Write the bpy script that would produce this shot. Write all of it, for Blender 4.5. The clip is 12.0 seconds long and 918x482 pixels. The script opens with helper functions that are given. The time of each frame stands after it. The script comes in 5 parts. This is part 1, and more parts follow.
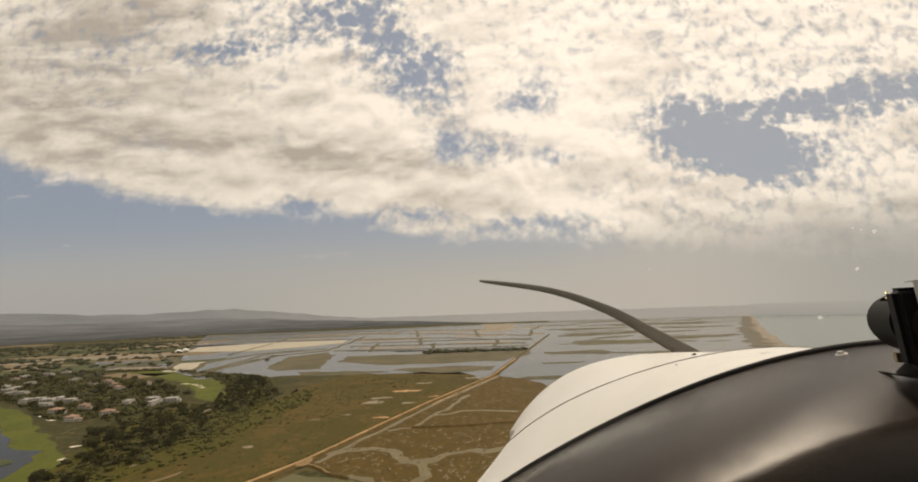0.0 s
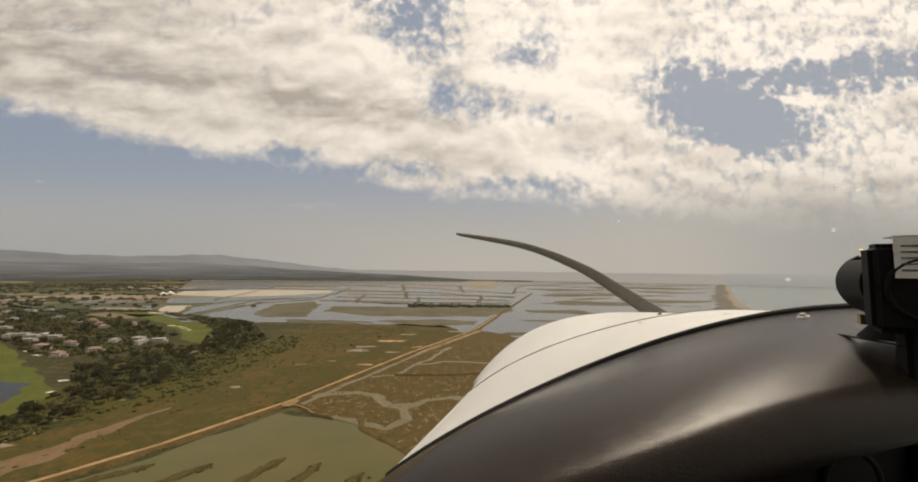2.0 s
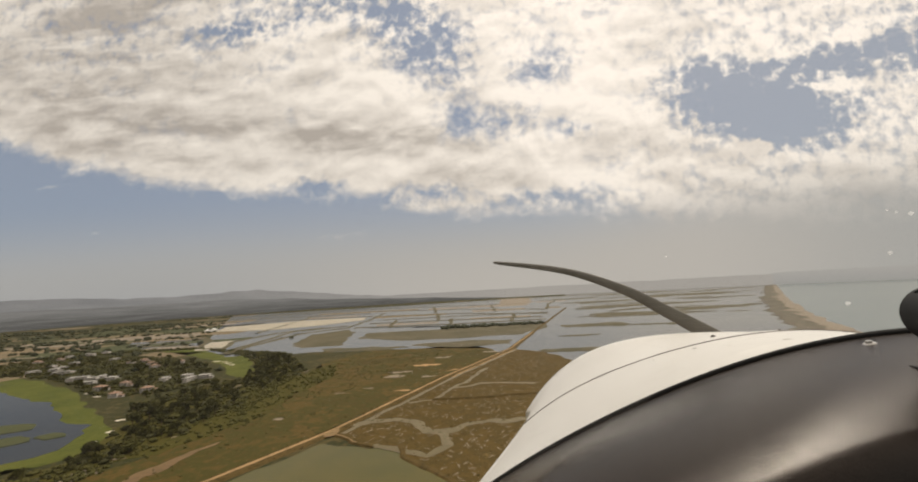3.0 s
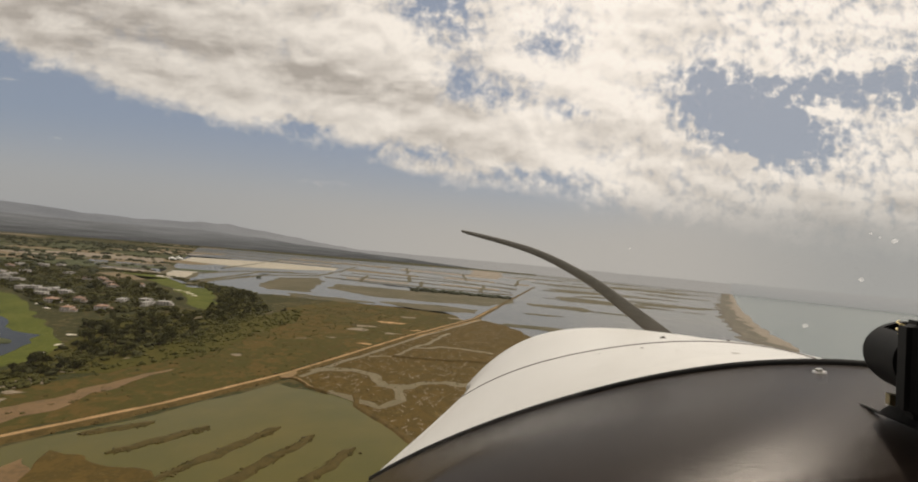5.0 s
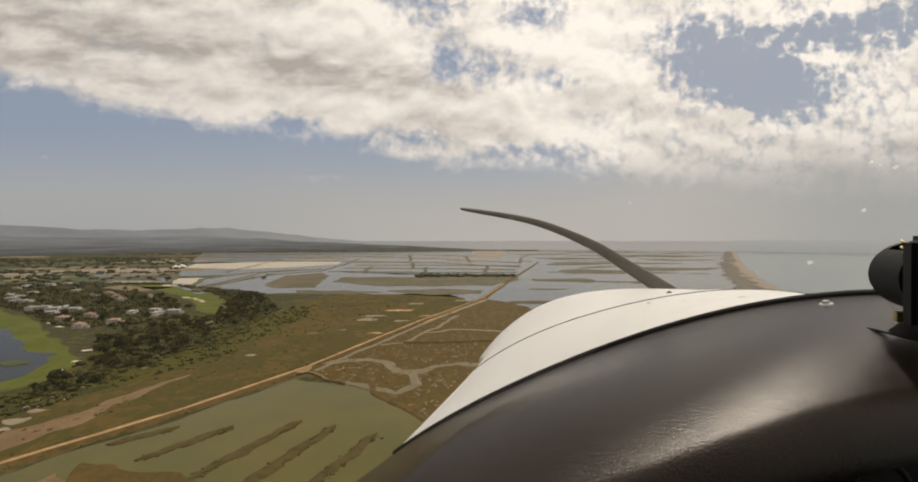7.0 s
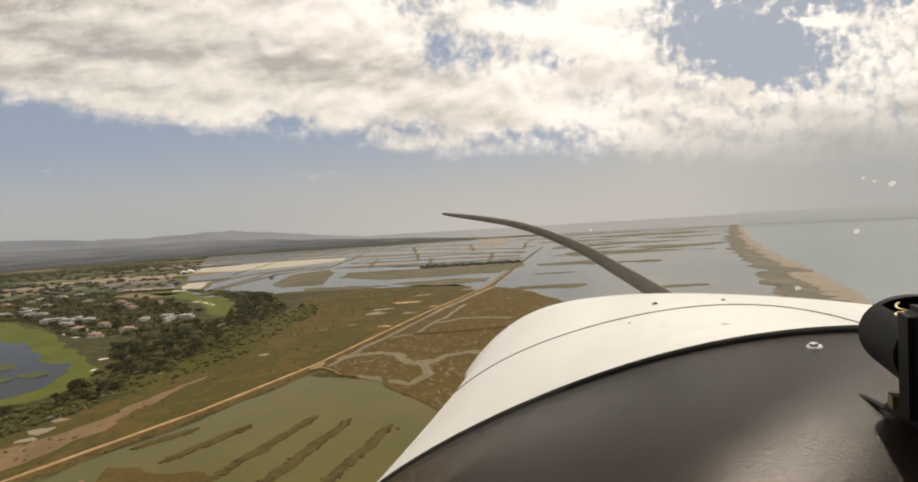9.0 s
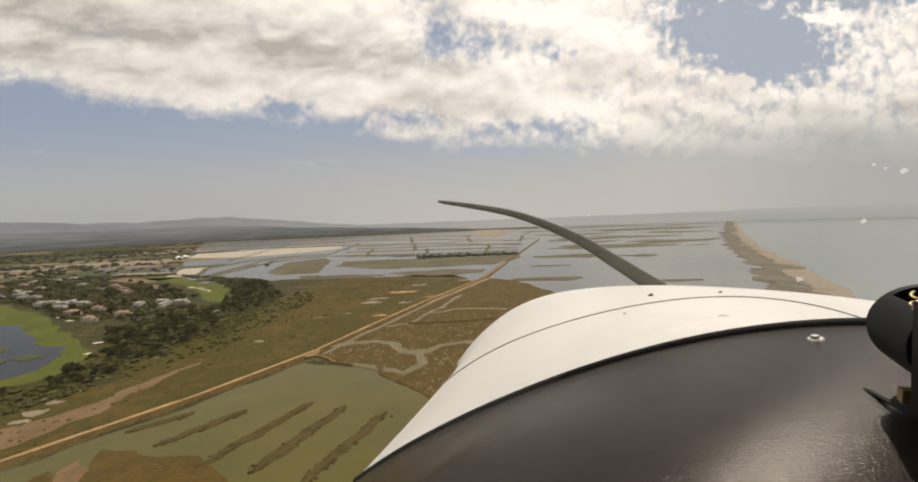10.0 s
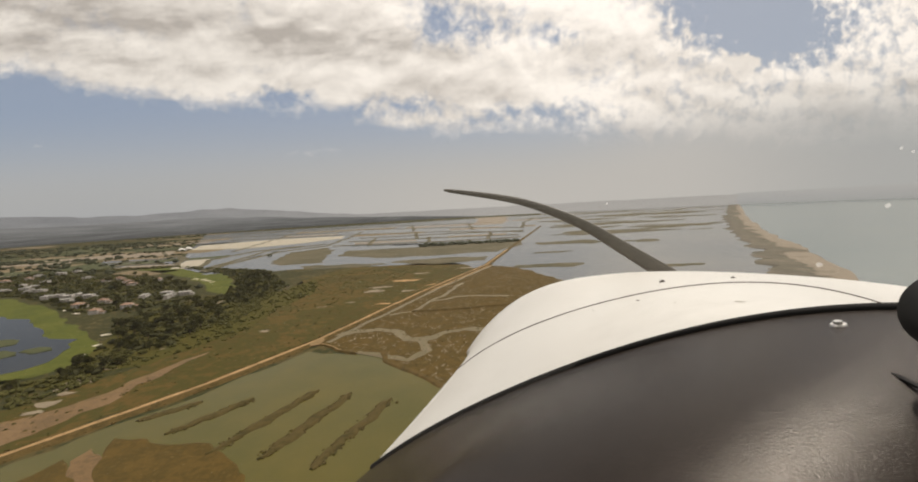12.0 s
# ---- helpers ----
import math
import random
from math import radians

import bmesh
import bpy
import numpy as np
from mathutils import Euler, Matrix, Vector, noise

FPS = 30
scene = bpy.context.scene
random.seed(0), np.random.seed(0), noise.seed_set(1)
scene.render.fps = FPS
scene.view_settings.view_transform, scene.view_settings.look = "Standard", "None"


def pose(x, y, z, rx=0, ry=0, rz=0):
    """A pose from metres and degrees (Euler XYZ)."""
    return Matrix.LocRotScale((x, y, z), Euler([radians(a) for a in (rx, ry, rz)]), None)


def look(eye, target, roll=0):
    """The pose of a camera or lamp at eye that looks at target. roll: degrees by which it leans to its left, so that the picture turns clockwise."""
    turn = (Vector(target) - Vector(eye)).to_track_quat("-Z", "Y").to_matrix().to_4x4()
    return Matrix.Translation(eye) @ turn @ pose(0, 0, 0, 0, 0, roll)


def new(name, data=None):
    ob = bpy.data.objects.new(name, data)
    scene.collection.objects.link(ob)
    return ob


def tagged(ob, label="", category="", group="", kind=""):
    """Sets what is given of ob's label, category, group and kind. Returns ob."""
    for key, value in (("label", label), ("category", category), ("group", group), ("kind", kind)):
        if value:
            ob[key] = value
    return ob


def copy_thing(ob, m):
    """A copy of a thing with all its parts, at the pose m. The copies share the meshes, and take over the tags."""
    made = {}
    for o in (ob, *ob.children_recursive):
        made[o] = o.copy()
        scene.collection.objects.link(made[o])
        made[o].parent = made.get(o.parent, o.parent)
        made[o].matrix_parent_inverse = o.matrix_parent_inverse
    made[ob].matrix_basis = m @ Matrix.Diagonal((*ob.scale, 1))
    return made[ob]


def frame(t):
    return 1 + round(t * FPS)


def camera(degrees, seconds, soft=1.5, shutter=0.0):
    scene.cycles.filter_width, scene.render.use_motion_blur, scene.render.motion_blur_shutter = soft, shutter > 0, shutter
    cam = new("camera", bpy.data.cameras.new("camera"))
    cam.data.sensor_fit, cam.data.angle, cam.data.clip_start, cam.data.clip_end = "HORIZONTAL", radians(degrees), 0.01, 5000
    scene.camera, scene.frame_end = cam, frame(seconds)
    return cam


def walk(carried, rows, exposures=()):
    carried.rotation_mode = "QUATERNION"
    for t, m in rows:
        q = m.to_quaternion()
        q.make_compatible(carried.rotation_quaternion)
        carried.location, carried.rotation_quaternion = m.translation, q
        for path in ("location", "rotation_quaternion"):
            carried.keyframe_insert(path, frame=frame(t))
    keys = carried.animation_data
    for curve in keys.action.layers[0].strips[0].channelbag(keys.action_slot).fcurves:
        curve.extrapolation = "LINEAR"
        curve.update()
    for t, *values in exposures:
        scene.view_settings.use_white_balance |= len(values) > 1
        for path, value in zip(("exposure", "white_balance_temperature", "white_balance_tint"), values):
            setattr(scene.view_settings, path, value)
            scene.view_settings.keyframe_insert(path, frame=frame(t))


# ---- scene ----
# ---- camera ----
cam = camera(101.5, 12.0, soft=1.9)
PATH = [
    (0, pose(-0.0797, -0.1170, 129.9836, 100.906, 1.967, 1.372)),
    (0.5, pose(-0.1133, -0.1376, 129.9753, 99.225, 0.062, -0.273)),
    (1, pose(-0.0644, -0.0980, 129.9498, 99.149, 0.297, 0.054)),
    (1.5, pose(0.0057, -0.0243, 129.9588, 93.824, -2.146, -1.270)),
    (2, pose(-0.0141, -0.0468, 129.9619, 94.359, -0.643, -0.726)),
    (2.5, pose(-0.0806, -0.1167, 130.0091, 97.459, 3.335, 3.845)),
    (4.5, pose(0.0071, -0.0318, 130.0269, 95.762, 1.089, 1.831)),
    (5, pose(-0.0062, -0.0123, 130.0181, 92.487, -5.191, -0.017)),
    (5.5, pose(-0.0091, -0.0457, 130.0198, 94.678, -0.955, 1.279)),
    (6, pose(-0.0171, -0.0419, 130.0109, 92.729, 0.154, 1.122)),
    (6.5, pose(-0.0356, -0.0390, 130.0010, 91.424, -0.727, 0.132)),
    (7, pose(-0.0063, -0.0117, 129.9925, 89.795, 0.051, 0.197)),
    (9, pose(0.1054, 0.0720, 130.0799, 88.167, 3.425, 0.692)),
    (9.5, pose(0.1162, 0.0819, 130.0681, 88.377, 2.750, 0.512)),
    (10, pose(0.1125, 0.0963, 130.0661, 86.744, 2.254, 0.265)),
    (10.5, pose(0.1388, 0.1193, 130.0613, 86.692, 2.945, 0.397)),
    (11, pose(0.0967, 0.0888, 130.0734, 86.289, 1.791, 0.531)),
    (11.5, pose(0.1072, 0.1042, 130.0687, 85.882, 2.585, 0.458)),
    (12, pose(0.0861, 0.0979, 130.0717, 84.893, 3.138, 0.449)),
]

walk(cam, PATH, ((0, -0.08, 7250, 10), (1.5, -0.08, 7050, 10), (2.5, -0.08, 6850, 10), (5, -0.17, 6700, 10), (7, -0.08, 6650, 10), (9, 0.12, 6700, 10), (10, 0.08, 6650, 10), (11, 0.02, 6600, 10), (12, 0.03, 6600, 10)))

# ---- light ----
SUN_AZ, SUN_EL = radians(35), radians(58.5)
world = bpy.data.worlds.new("world")
scene.world = world
world.use_nodes = True
wn, wl = world.node_tree.nodes, world.node_tree.links
wn.clear()


def wmath(op, a, b=0.0, c=0.0, clamp=False):
    n = wn.new("ShaderNodeMath")
    n.operation, n.use_clamp = op, clamp
    for i, v in enumerate((a, b, c)):
        if isinstance(v, (int, float)):
            n.inputs[i].default_value = v
        else:
            wl.new(v, n.inputs[i])
    return n.outputs[0]


def wrange(v, a, b, lo=0.0, hi=1.0):
    n = wn.new("ShaderNodeMapRange")
    n.interpolation_type = "SMOOTHSTEP"
    wl.new(v, n.inputs["Value"])
    for key, x in (("From Min", a), ("From Max", b), ("To Min", lo), ("To Max", hi)):
        n.inputs[key].default_value = x
    return n.outputs["Result"]


def wmix(f, a, b):
    n = wn.new("ShaderNodeMix")
    n.data_type = "RGBA"
    wl.new(f, n.inputs[0]) if not isinstance(f, float) else None
    if isinstance(f, float):
        n.inputs[0].default_value = f
    for i, v in ((6, a), (7, b)):
        if isinstance(v, tuple):
            n.inputs[i].default_value = (*v, 1)
        else:
            wl.new(v, n.inputs[i])
    return n.outputs[2]


def wnoise(vec, scale, detail, rough=0.55, dist=0.0):
    n = wn.new("ShaderNodeTexNoise")
    wl.new(vec, n.inputs["Vector"])
    for key, x in (("Scale", scale), ("Detail", detail), ("Roughness", rough), ("Distortion", dist)):
        n.inputs[key].default_value = x
    return n.outputs["Fac"]


way = wn.new("ShaderNodeTexCoord").outputs["Generated"]
sep = wn.new("ShaderNodeSeparateXYZ")
wl.new(way, sep.inputs[0])
up = sep.outputs[2]
ahead = wmath("MAXIMUM", sep.outputs[1], 0.12)


def wvec(x, y, z=0.0):
    n = wn.new("ShaderNodeCombineXYZ")
    for i, v in enumerate((x, y, z)):
        if isinstance(v, (int, float)):
            n.inputs[i].default_value = v
        else:
            wl.new(v, n.inputs[i])
    return n.outputs[0]


def wbend(v, vec, scale, amount, detail=3):
    """v pushed to and fro by a noise."""
    return wmath("MULTIPLY_ADD", wmath("SUBTRACT", wnoise(vec, scale, detail, 0.6), 0.5), amount, v)


# where a cloud stands: a across, b up, on a plane that faces north
side, rise = wmath("DIVIDE", sep.outputs[0], ahead), wmath("DIVIDE", up, ahead)
flat = wvec(side, wmath("MULTIPLY", rise, 1.55))
flat2 = wvec(wmath("ADD", side, 7.3), wmath("MULTIPLY", rise, 1.7), 2.1)
a1 = wbend(wbend(side, flat, 5.0, 0.12), flat, 19.0, 0.055, 5)
b1 = wbend(wbend(rise, flat2, 5.0, 0.07), flat2, 19.0, 0.045, 5)


def hole(x, y, ax, ay, turn=0.0):
    """How deep a point lies in an elliptic patch of sky, 1 at its middle and 0 outside."""
    c, s = math.cos(turn), math.sin(turn)
    dx, dy = wmath("SUBTRACT", a1, x), wmath("SUBTRACT", b1, y)
    p = wmath("DIVIDE", wmath("ADD", wmath("MULTIPLY", dx, c), wmath("MULTIPLY", dy, s)), ax)
    q = wmath("DIVIDE", wmath("SUBTRACT", wmath("MULTIPLY", dy, c), wmath("MULTIPLY", dx, s)), ay)
    return wmath("SUBTRACT", 1.0, wmath("SQRT", wmath("ADD", wmath("MULTIPLY", p, p), wmath("MULTIPLY", q, q))), clamp=True)


def patches(rows):
    got = None
    for x, y, ax, ay, turn, depth in rows:
        g = wmath("MULTIPLY", hole(x, y, ax, ay, turn), depth)
        got = g if got is None else wmath("ADD", got, g)
    return got


# the foot of the cloud bank, falling from west to east
rim = wn.new("ShaderNodeValToRGB")
stops = ((-1.6, 0.58), (-1.2, 0.425), (-1.03, 0.372), (-0.82, 0.318), (-0.52, 0.287), (-0.40, 0.275), (-0.26, 0.238), (-0.14, 0.206), (0.06, 0.184), (0.30, 0.172), (0.48, 0.150), (0.70, 0.11), (1.1, 0.08))
while len(rim.color_ramp.elements) < len(stops):
    rim.color_ramp.elements.new(0.5)
for e, (x, y) in zip(rim.color_ramp.elements, stops):
    e.position, e.color = (x + 1.6) / 3.2, (y, y, y, 1)
wl.new(wmath("DIVIDE", wmath("ADD", a1, 1.6), 3.2), rim.inputs[0])
over = wmath("SUBTRACT", b1, rim.outputs[0])

lump = wnoise(flat, 7.0, 6, 0.56, 0.25)
lit = wnoise(wvec(wmath("ADD", side, 0.012), wmath("MULTIPLY_ADD", rise, 1.55, 0.045)), 7.0, 4, 0.5, 0.25)
tuft = wnoise(wvec(wmath("MULTIPLY", side, 1.15), wmath("MULTIPLY", rise, 1.05), 4.0), 27.0, 4, 0.55, 0.2)
billow = wnoise(flat2, 3.1, 5, 0.6, 0.3)
east = wrange(side, 0.15, 0.75)
height = wrange(rise, 0.45, 0.85)
ragged = wmath("MAXIMUM", east, wmath("MULTIPLY", height, 0.75))
cover = wmath("SUBTRACT", wrange(over, -0.045, 0.060, -1.35, 0.95), wmath("MULTIPLY", ragged, 0.42))
cover = wmath("ADD", cover, wmath("MULTIPLY", wmath("SUBTRACT", lump, 0.5), 2.3))
cover = wmath("ADD", cover, wmath("MULTIPLY", wmath("SUBTRACT", billow, 0.5), 1.0))
GAPS = ((0.70, 0.465, 0.25, 0.14, -0.15, 3.0), (0.86, 0.40, 0.20, 0.12, 0.1, 2.2), (1.10, 0.56, 0.42, 0.075, 0.12, 2.0), (0.06, 0.46, 0.17, 0.08, 0.0, 1.45), (0.27, 0.42, 0.12, 0.055, 0.0, 1.15),
        (-0.05, 0.465, 0.10, 0.09, 0.3, 1.1), (-0.455, 0.318, 0.10, 0.035, -0.1, 1.8), (-0.14, 0.272, 0.19, 0.05, 0.0, 1.6), (0.20, 0.232, 0.32, 0.05, -0.05, 1.5), (-0.075, 0.65, 0.15, 0.15, 0.4, 1.5),
        (0.19, 0.60, 0.15, 0.07, 0.2, 1.1), (-0.21, 0.80, 0.15, 0.2, 0.5, 1.5), (-0.36, 0.92, 0.24, 0.12, 0.0, 1.5), (-0.69, 0.815, 0.22, 0.075, 0.0, 1.2))
PUFFS = ((-1.10, 0.215, 0.05, 0.012, 0.0, 1.1), (-1.27, 0.37, 0.10, 0.015, 0.1, 0.9), (0.74, 0.315, 0.06, 0.05, 0.0, 0.9), (0.93, 0.50, 0.18, 0.04, 0.1, 1.2), (-0.45, 0.165, 0.28, 0.018, 0.0, 0.85))
gap = patches(GAPS)
rough = wmath("MULTIPLY_ADD", ragged, 2.8, wmath("MULTIPLY_ADD", wmath("MINIMUM", gap, 0.9), 2.4, 1.3))
cover = wmath("ADD", cover, wmath("MULTIPLY", wmath("SUBTRACT", tuft, 0.5), rough))
cover = wmath("ADD", wmath("SUBTRACT", cover, gap), patches(PUFFS))
mask = wrange(cover, -0.85, 0.80)
mask = wmath("MULTIPLY", mask, wrange(rise, 0.06, 0.24, 0.1, 1.0))

# grey bellies in the west, relief lit from above
GREY = ((-0.62, 0.50, 0.62, 0.065, -0.10, 0.62), (-0.36, 0.440, 0.44, 0.05, -0.06, 0.42), (-0.78, 0.41, 0.46, 0.06, -0.2, 0.5), (-1.15, 0.60, 0.50, 0.26, -0.3, 0.62), (-1.10, 0.88, 0.55, 0.28, 0.0, 0.6),
        (0.05, 0.31, 0.32, 0.05, 0.0, 0.3), (0.52, 0.68, 0.18, 0.14, 0.4, 0.4), (-0.62, 0.62, 0.5, 0.08, 0.05, 0.42), (-0.20, 0.40, 0.3, 0.03, -0.05, 0.35))
streak = wnoise(wvec(wmath("MULTIPLY", side, 0.8), wmath("MULTIPLY", rise, 3.4), 5.0), 5.5, 5, 0.58, 0.3)
belly = wmath("MULTIPLY", patches(GREY), wrange(streak, 0.30, 0.66, 0.35, 1.5))
relief = wmath("MULTIPLY", wmath("SUBTRACT", lit, lump), 1.5)
shade = wmath("ADD", wmath("ADD", belly, relief), wmath("MULTIPLY", wrange(billow, 0.40, 0.72), 0.42))
shade = wmath("ADD", shade, wrange(cover, 0.0, 1.0, 0.12, 0.0), clamp=True)
sunward = wmath("MULTIPLY_ADD", sep.outputs[0], math.sin(SUN_AZ) * math.cos(SUN_EL), wmath("MULTIPLY_ADD", sep.outputs[1], math.cos(SUN_AZ) * math.cos(SUN_EL), wmath("MULTIPLY", up, math.sin(SUN_EL))))
shade = wmath("MULTIPLY", shade, wrange(sunward, 0.70, 0.98, 1.0, 0.55))
cloud = wmix(wrange(sunward, 0.42, 0.97), (0.85, 0.795, 0.725), (1.10, 1.02, 0.93))
cloud = wmix(shade, cloud, (0.445, 0.405, 0.365))
sky = wn.new("ShaderNodeTexSky")
sky.sky_type, sky.sun_disc = "NISHITA", False
sky.sun_elevation, sky.sun_rotation = SUN_EL, SUN_AZ
sky.air_density, sky.dust_density, sky.ozone_density = 1.0, 2.0, 1.0
clear = wn.new("ShaderNodeMix")
clear.data_type, clear.blend_type = "RGBA", "MULTIPLY"
clear.inputs[0].default_value = 1.0
wl.new(sky.outputs[0], clear.inputs[6])
clear.inputs[7].default_value = (0.085, 0.085, 0.085, 1)
blue = wmix(0.72, clear.outputs[2], (0.305, 0.355, 0.448))
haze = wmath("MAXIMUM", wrange(rise, 0.0, 0.33, 1.0, 0.0), wmath("MULTIPLY", east, 0.25))
blue = wmix(haze, blue, (0.445, 0.435, 0.415))
whole = wmix(mask, blue, cloud)
low = wrange(wmath("MULTIPLY_ADD", east, -0.13, rise), -0.01, 0.21, 1.0, 0.0)
veil = wmix(wrange(side, -1.0, 0.1), (0.350, 0.362, 0.374), (0.495, 0.470, 0.436))
veil = wmix(wrange(side, 0.5, 1.15), veil, (0.365, 0.366, 0.355))
whole = wmix(wmath("MULTIPLY", low, 0.75), whole, veil)
back = wn.new("ShaderNodeBackground")
wl.new(whole, back.inputs[0])
out = wn.new("ShaderNodeOutputWorld")
wl.new(back.outputs[0], out.inputs[0])

sun = new("sun", bpy.data.lights.new("sun", "SUN"))
sun.data.energy, sun.data.angle, sun.data.color = 3.3, radians(0.8), (1.0, 0.93, 0.82)
sun.matrix_world = look((0, 0, 0), (-math.sin(SUN_AZ) * math.cos(SUN_EL), -math.cos(SUN_AZ) * math.cos(SUN_EL), -math.sin(SUN_EL)))


# ---- materials ----
def material(name, colours, scale=0.05, rough=0.9, metal=0.0, bump=0.0, fine=8.0, spread=(0.35, 0.65), spec=0.12, random_tint=0.0, fine_share=0.4):
    """Colours mixed by a broad and a fine noise, in metres of the object's own space, with a relief of the fine one."""
    m = bpy.data.materials.new(name)
    m.use_nodes = True
    n, l = m.node_tree.nodes, m.node_tree.links
    b = n["Principled BSDF"]
    co = n.new("ShaderNodeTexCoord").outputs["Object"]
    n1, n2 = n.new("ShaderNodeTexNoise"), n.new("ShaderNodeTexNoise")
    for t, s, d in ((n1, scale, 6), (n2, scale * fine, 5)):
        l.new(co, t.inputs["Vector"])
        t.inputs["Scale"].default_value, t.inputs["Detail"].default_value, t.inputs["Roughness"].default_value = s, d, 0.62
    mixf = n.new("ShaderNodeMath")
    mixf.operation = "MULTIPLY_ADD"
    l.new(n2.outputs["Fac"], mixf.inputs[0])
    mixf.inputs[1].default_value = fine_share
    sc = n.new("ShaderNodeMath")
    sc.operation = "MULTIPLY"
    l.new(n1.outputs["Fac"], sc.inputs[0])
    sc.inputs[1].default_value = 1 - fine_share
    l.new(sc.outputs[0], mixf.inputs[2])
    ramp = n.new("ShaderNodeValToRGB")
    l.new(mixf.outputs[0], ramp.inputs[0])
    e = ramp.color_ramp.elements
    while len(e) < len(colours):
        e.new(0.5)
    for i, c in enumerate(colours):
        e[i].position = spread[0] + (spread[1] - spread[0]) * i / max(1, len(colours) - 1)
        e[i].color = (*c, 1)
    col = ramp.outputs[0]
    if random_tint:
        hsv = n.new("ShaderNodeHueSaturation")
        info = n.new("ShaderNodeObjectInfo")
        rng = n.new("ShaderNodeMapRange")
        l.new(info.outputs["Random"], rng.inputs[0])
        rng.inputs[3].default_value, rng.inputs[4].default_value = 1 - random_tint, 1 + random_tint
        l.new(rng.outputs[0], hsv.inputs["Value"])
        l.new(col, hsv.inputs["Color"])
        col = hsv.outputs[0]
    l.new(col, b.inputs["Base Color"])
    b.inputs["Roughness"].default_value, b.inputs["Metallic"].default_value = rough, metal
    b.inputs["Specular IOR Level"].default_value = spec
    if bump:
        bp = n.new("ShaderNodeBump")
        bp.inputs["Strength"].default_value, bp.inputs["Distance"].default_value = bump, 0.2 / (scale * fine)
        l.new(n2.outputs["Fac"], bp.inputs["Height"])
        l.new(bp.outputs[0], b.inputs["Normal"])
    return m


def water(name, deep, shoal, rough, ripple, scale):
    m = material(name, (deep, shoal), scale, rough, fine=30.0, spread=(0.3, 0.7), bump=ripple, fine_share=0.15, spec=0.5)
    m.node_tree.nodes["Principled BSDF"].inputs["IOR"].default_value = 1.33
    return m


M_GROUND = material("dry_scrubland", ((0.0234, 0.0285, 0.0068), (0.0522, 0.0418, 0.0119), (0.0198, 0.0238, 0.0059), (0.0720, 0.0532, 0.0187), (0.0378, 0.0408, 0.0102)), 0.008, fine=12, spread=(0.32, 0.66), fine_share=0.5)
M_MEADOW = material("salt_meadow", ((0.034, 0.033, 0.005), (0.060, 0.040, 0.008), (0.042, 0.039, 0.006), (0.080, 0.049, 0.011), (0.047, 0.041, 0.006), (0.104, 0.068, 0.021)), 0.011, fine=9, spread=(0.36, 0.66), fine_share=0.36)
M_MARSH = material("marsh_plants", ((0.0371, 0.0281, 0.0063), (0.0829, 0.0514, 0.0112), (0.0515, 0.0349, 0.0070), (0.1400, 0.0912, 0.0294)), 0.05, fine=7, spread=(0.3, 0.68))
# marsh base colours slightly paled, so distance haze is painted in
M_ISLAND = material("far_marsh_haze", ((0.053, 0.050, 0.027), (0.086, 0.074, 0.044), (0.112, 0.094, 0.060)), 0.01, fine=9)
M_BANK = material("weedy_bank", ((0.030, 0.022, 0.006), (0.058, 0.039, 0.010), (0.088, 0.056, 0.017), (0.045, 0.035, 0.009)), 0.12, fine=7)
M_ROAD = material("ochre_dirt", ((0.2375, 0.1415, 0.0620), (0.3625, 0.2262, 0.1080), (0.4625, 0.3039, 0.1550)), 0.12, fine=10, bump=0.3)
M_LANE = material("grassy_dirt", ((0.120, 0.080, 0.036), (0.210, 0.138, 0.068), (0.085, 0.066, 0.026)), 0.15, fine=9, bump=0.3)
M_MUD = material("pale_mud", ((0.112, 0.086, 0.056), (0.180, 0.143, 0.098), (0.225, 0.184, 0.131)), 0.03, 0.6, fine=8)
M_SILT = material("damp_silt", ((0.0666, 0.0450, 0.0168), (0.1288, 0.0770, 0.0320), (0.1624, 0.1020, 0.0480)), 0.05, 0.5, fine=8)
M_SAND = material("beach_sand", ((0.165, 0.138, 0.106), (0.215, 0.180, 0.138), (0.130, 0.111, 0.086)), 0.02, fine=7)
M_SALT = material("drying_salt", ((0.2160, 0.1920, 0.1480), (0.3360, 0.3040, 0.2400), (0.2640, 0.2360, 0.1840)), 0.012, fine=6)
M_HEAP = material("heaped_salt", ((0.66, 0.64, 0.60), (0.80, 0.78, 0.74)), 0.2, 0.7)
M_TAN = material("stubble_field", ((0.1061, 0.0821, 0.0474), (0.1810, 0.1368, 0.0799)), 0.012, fine=12)
M_GREENF = material("crop_field", ((0.038, 0.048, 0.020), (0.070, 0.070, 0.032)), 0.012, fine=12)
M_FAIRWAY = material("mown_grass", ((0.0415, 0.0500, 0.0085), (0.0647, 0.0732, 0.0102), (0.0915, 0.0915, 0.0179)), 0.02, fine=8)
M_BUNKER = material("bunker_sand", ((0.55, 0.48, 0.38), (0.68, 0.61, 0.50)), 0.2)
M_LEAF = material("tree_leaves", ((0.0465, 0.0459, 0.0162), (0.0713, 0.0696, 0.0243), (0.1054, 0.0977, 0.0365)), 0.35, 0.8, random_tint=0.22, spec=0.2)
M_LEAF2 = material("shrub_leaves", ((0.0460, 0.0448, 0.0110), (0.0759, 0.0717, 0.0170), (0.1150, 0.1008, 0.0300)), 0.25, 0.8, random_tint=0.25, spec=0.2)
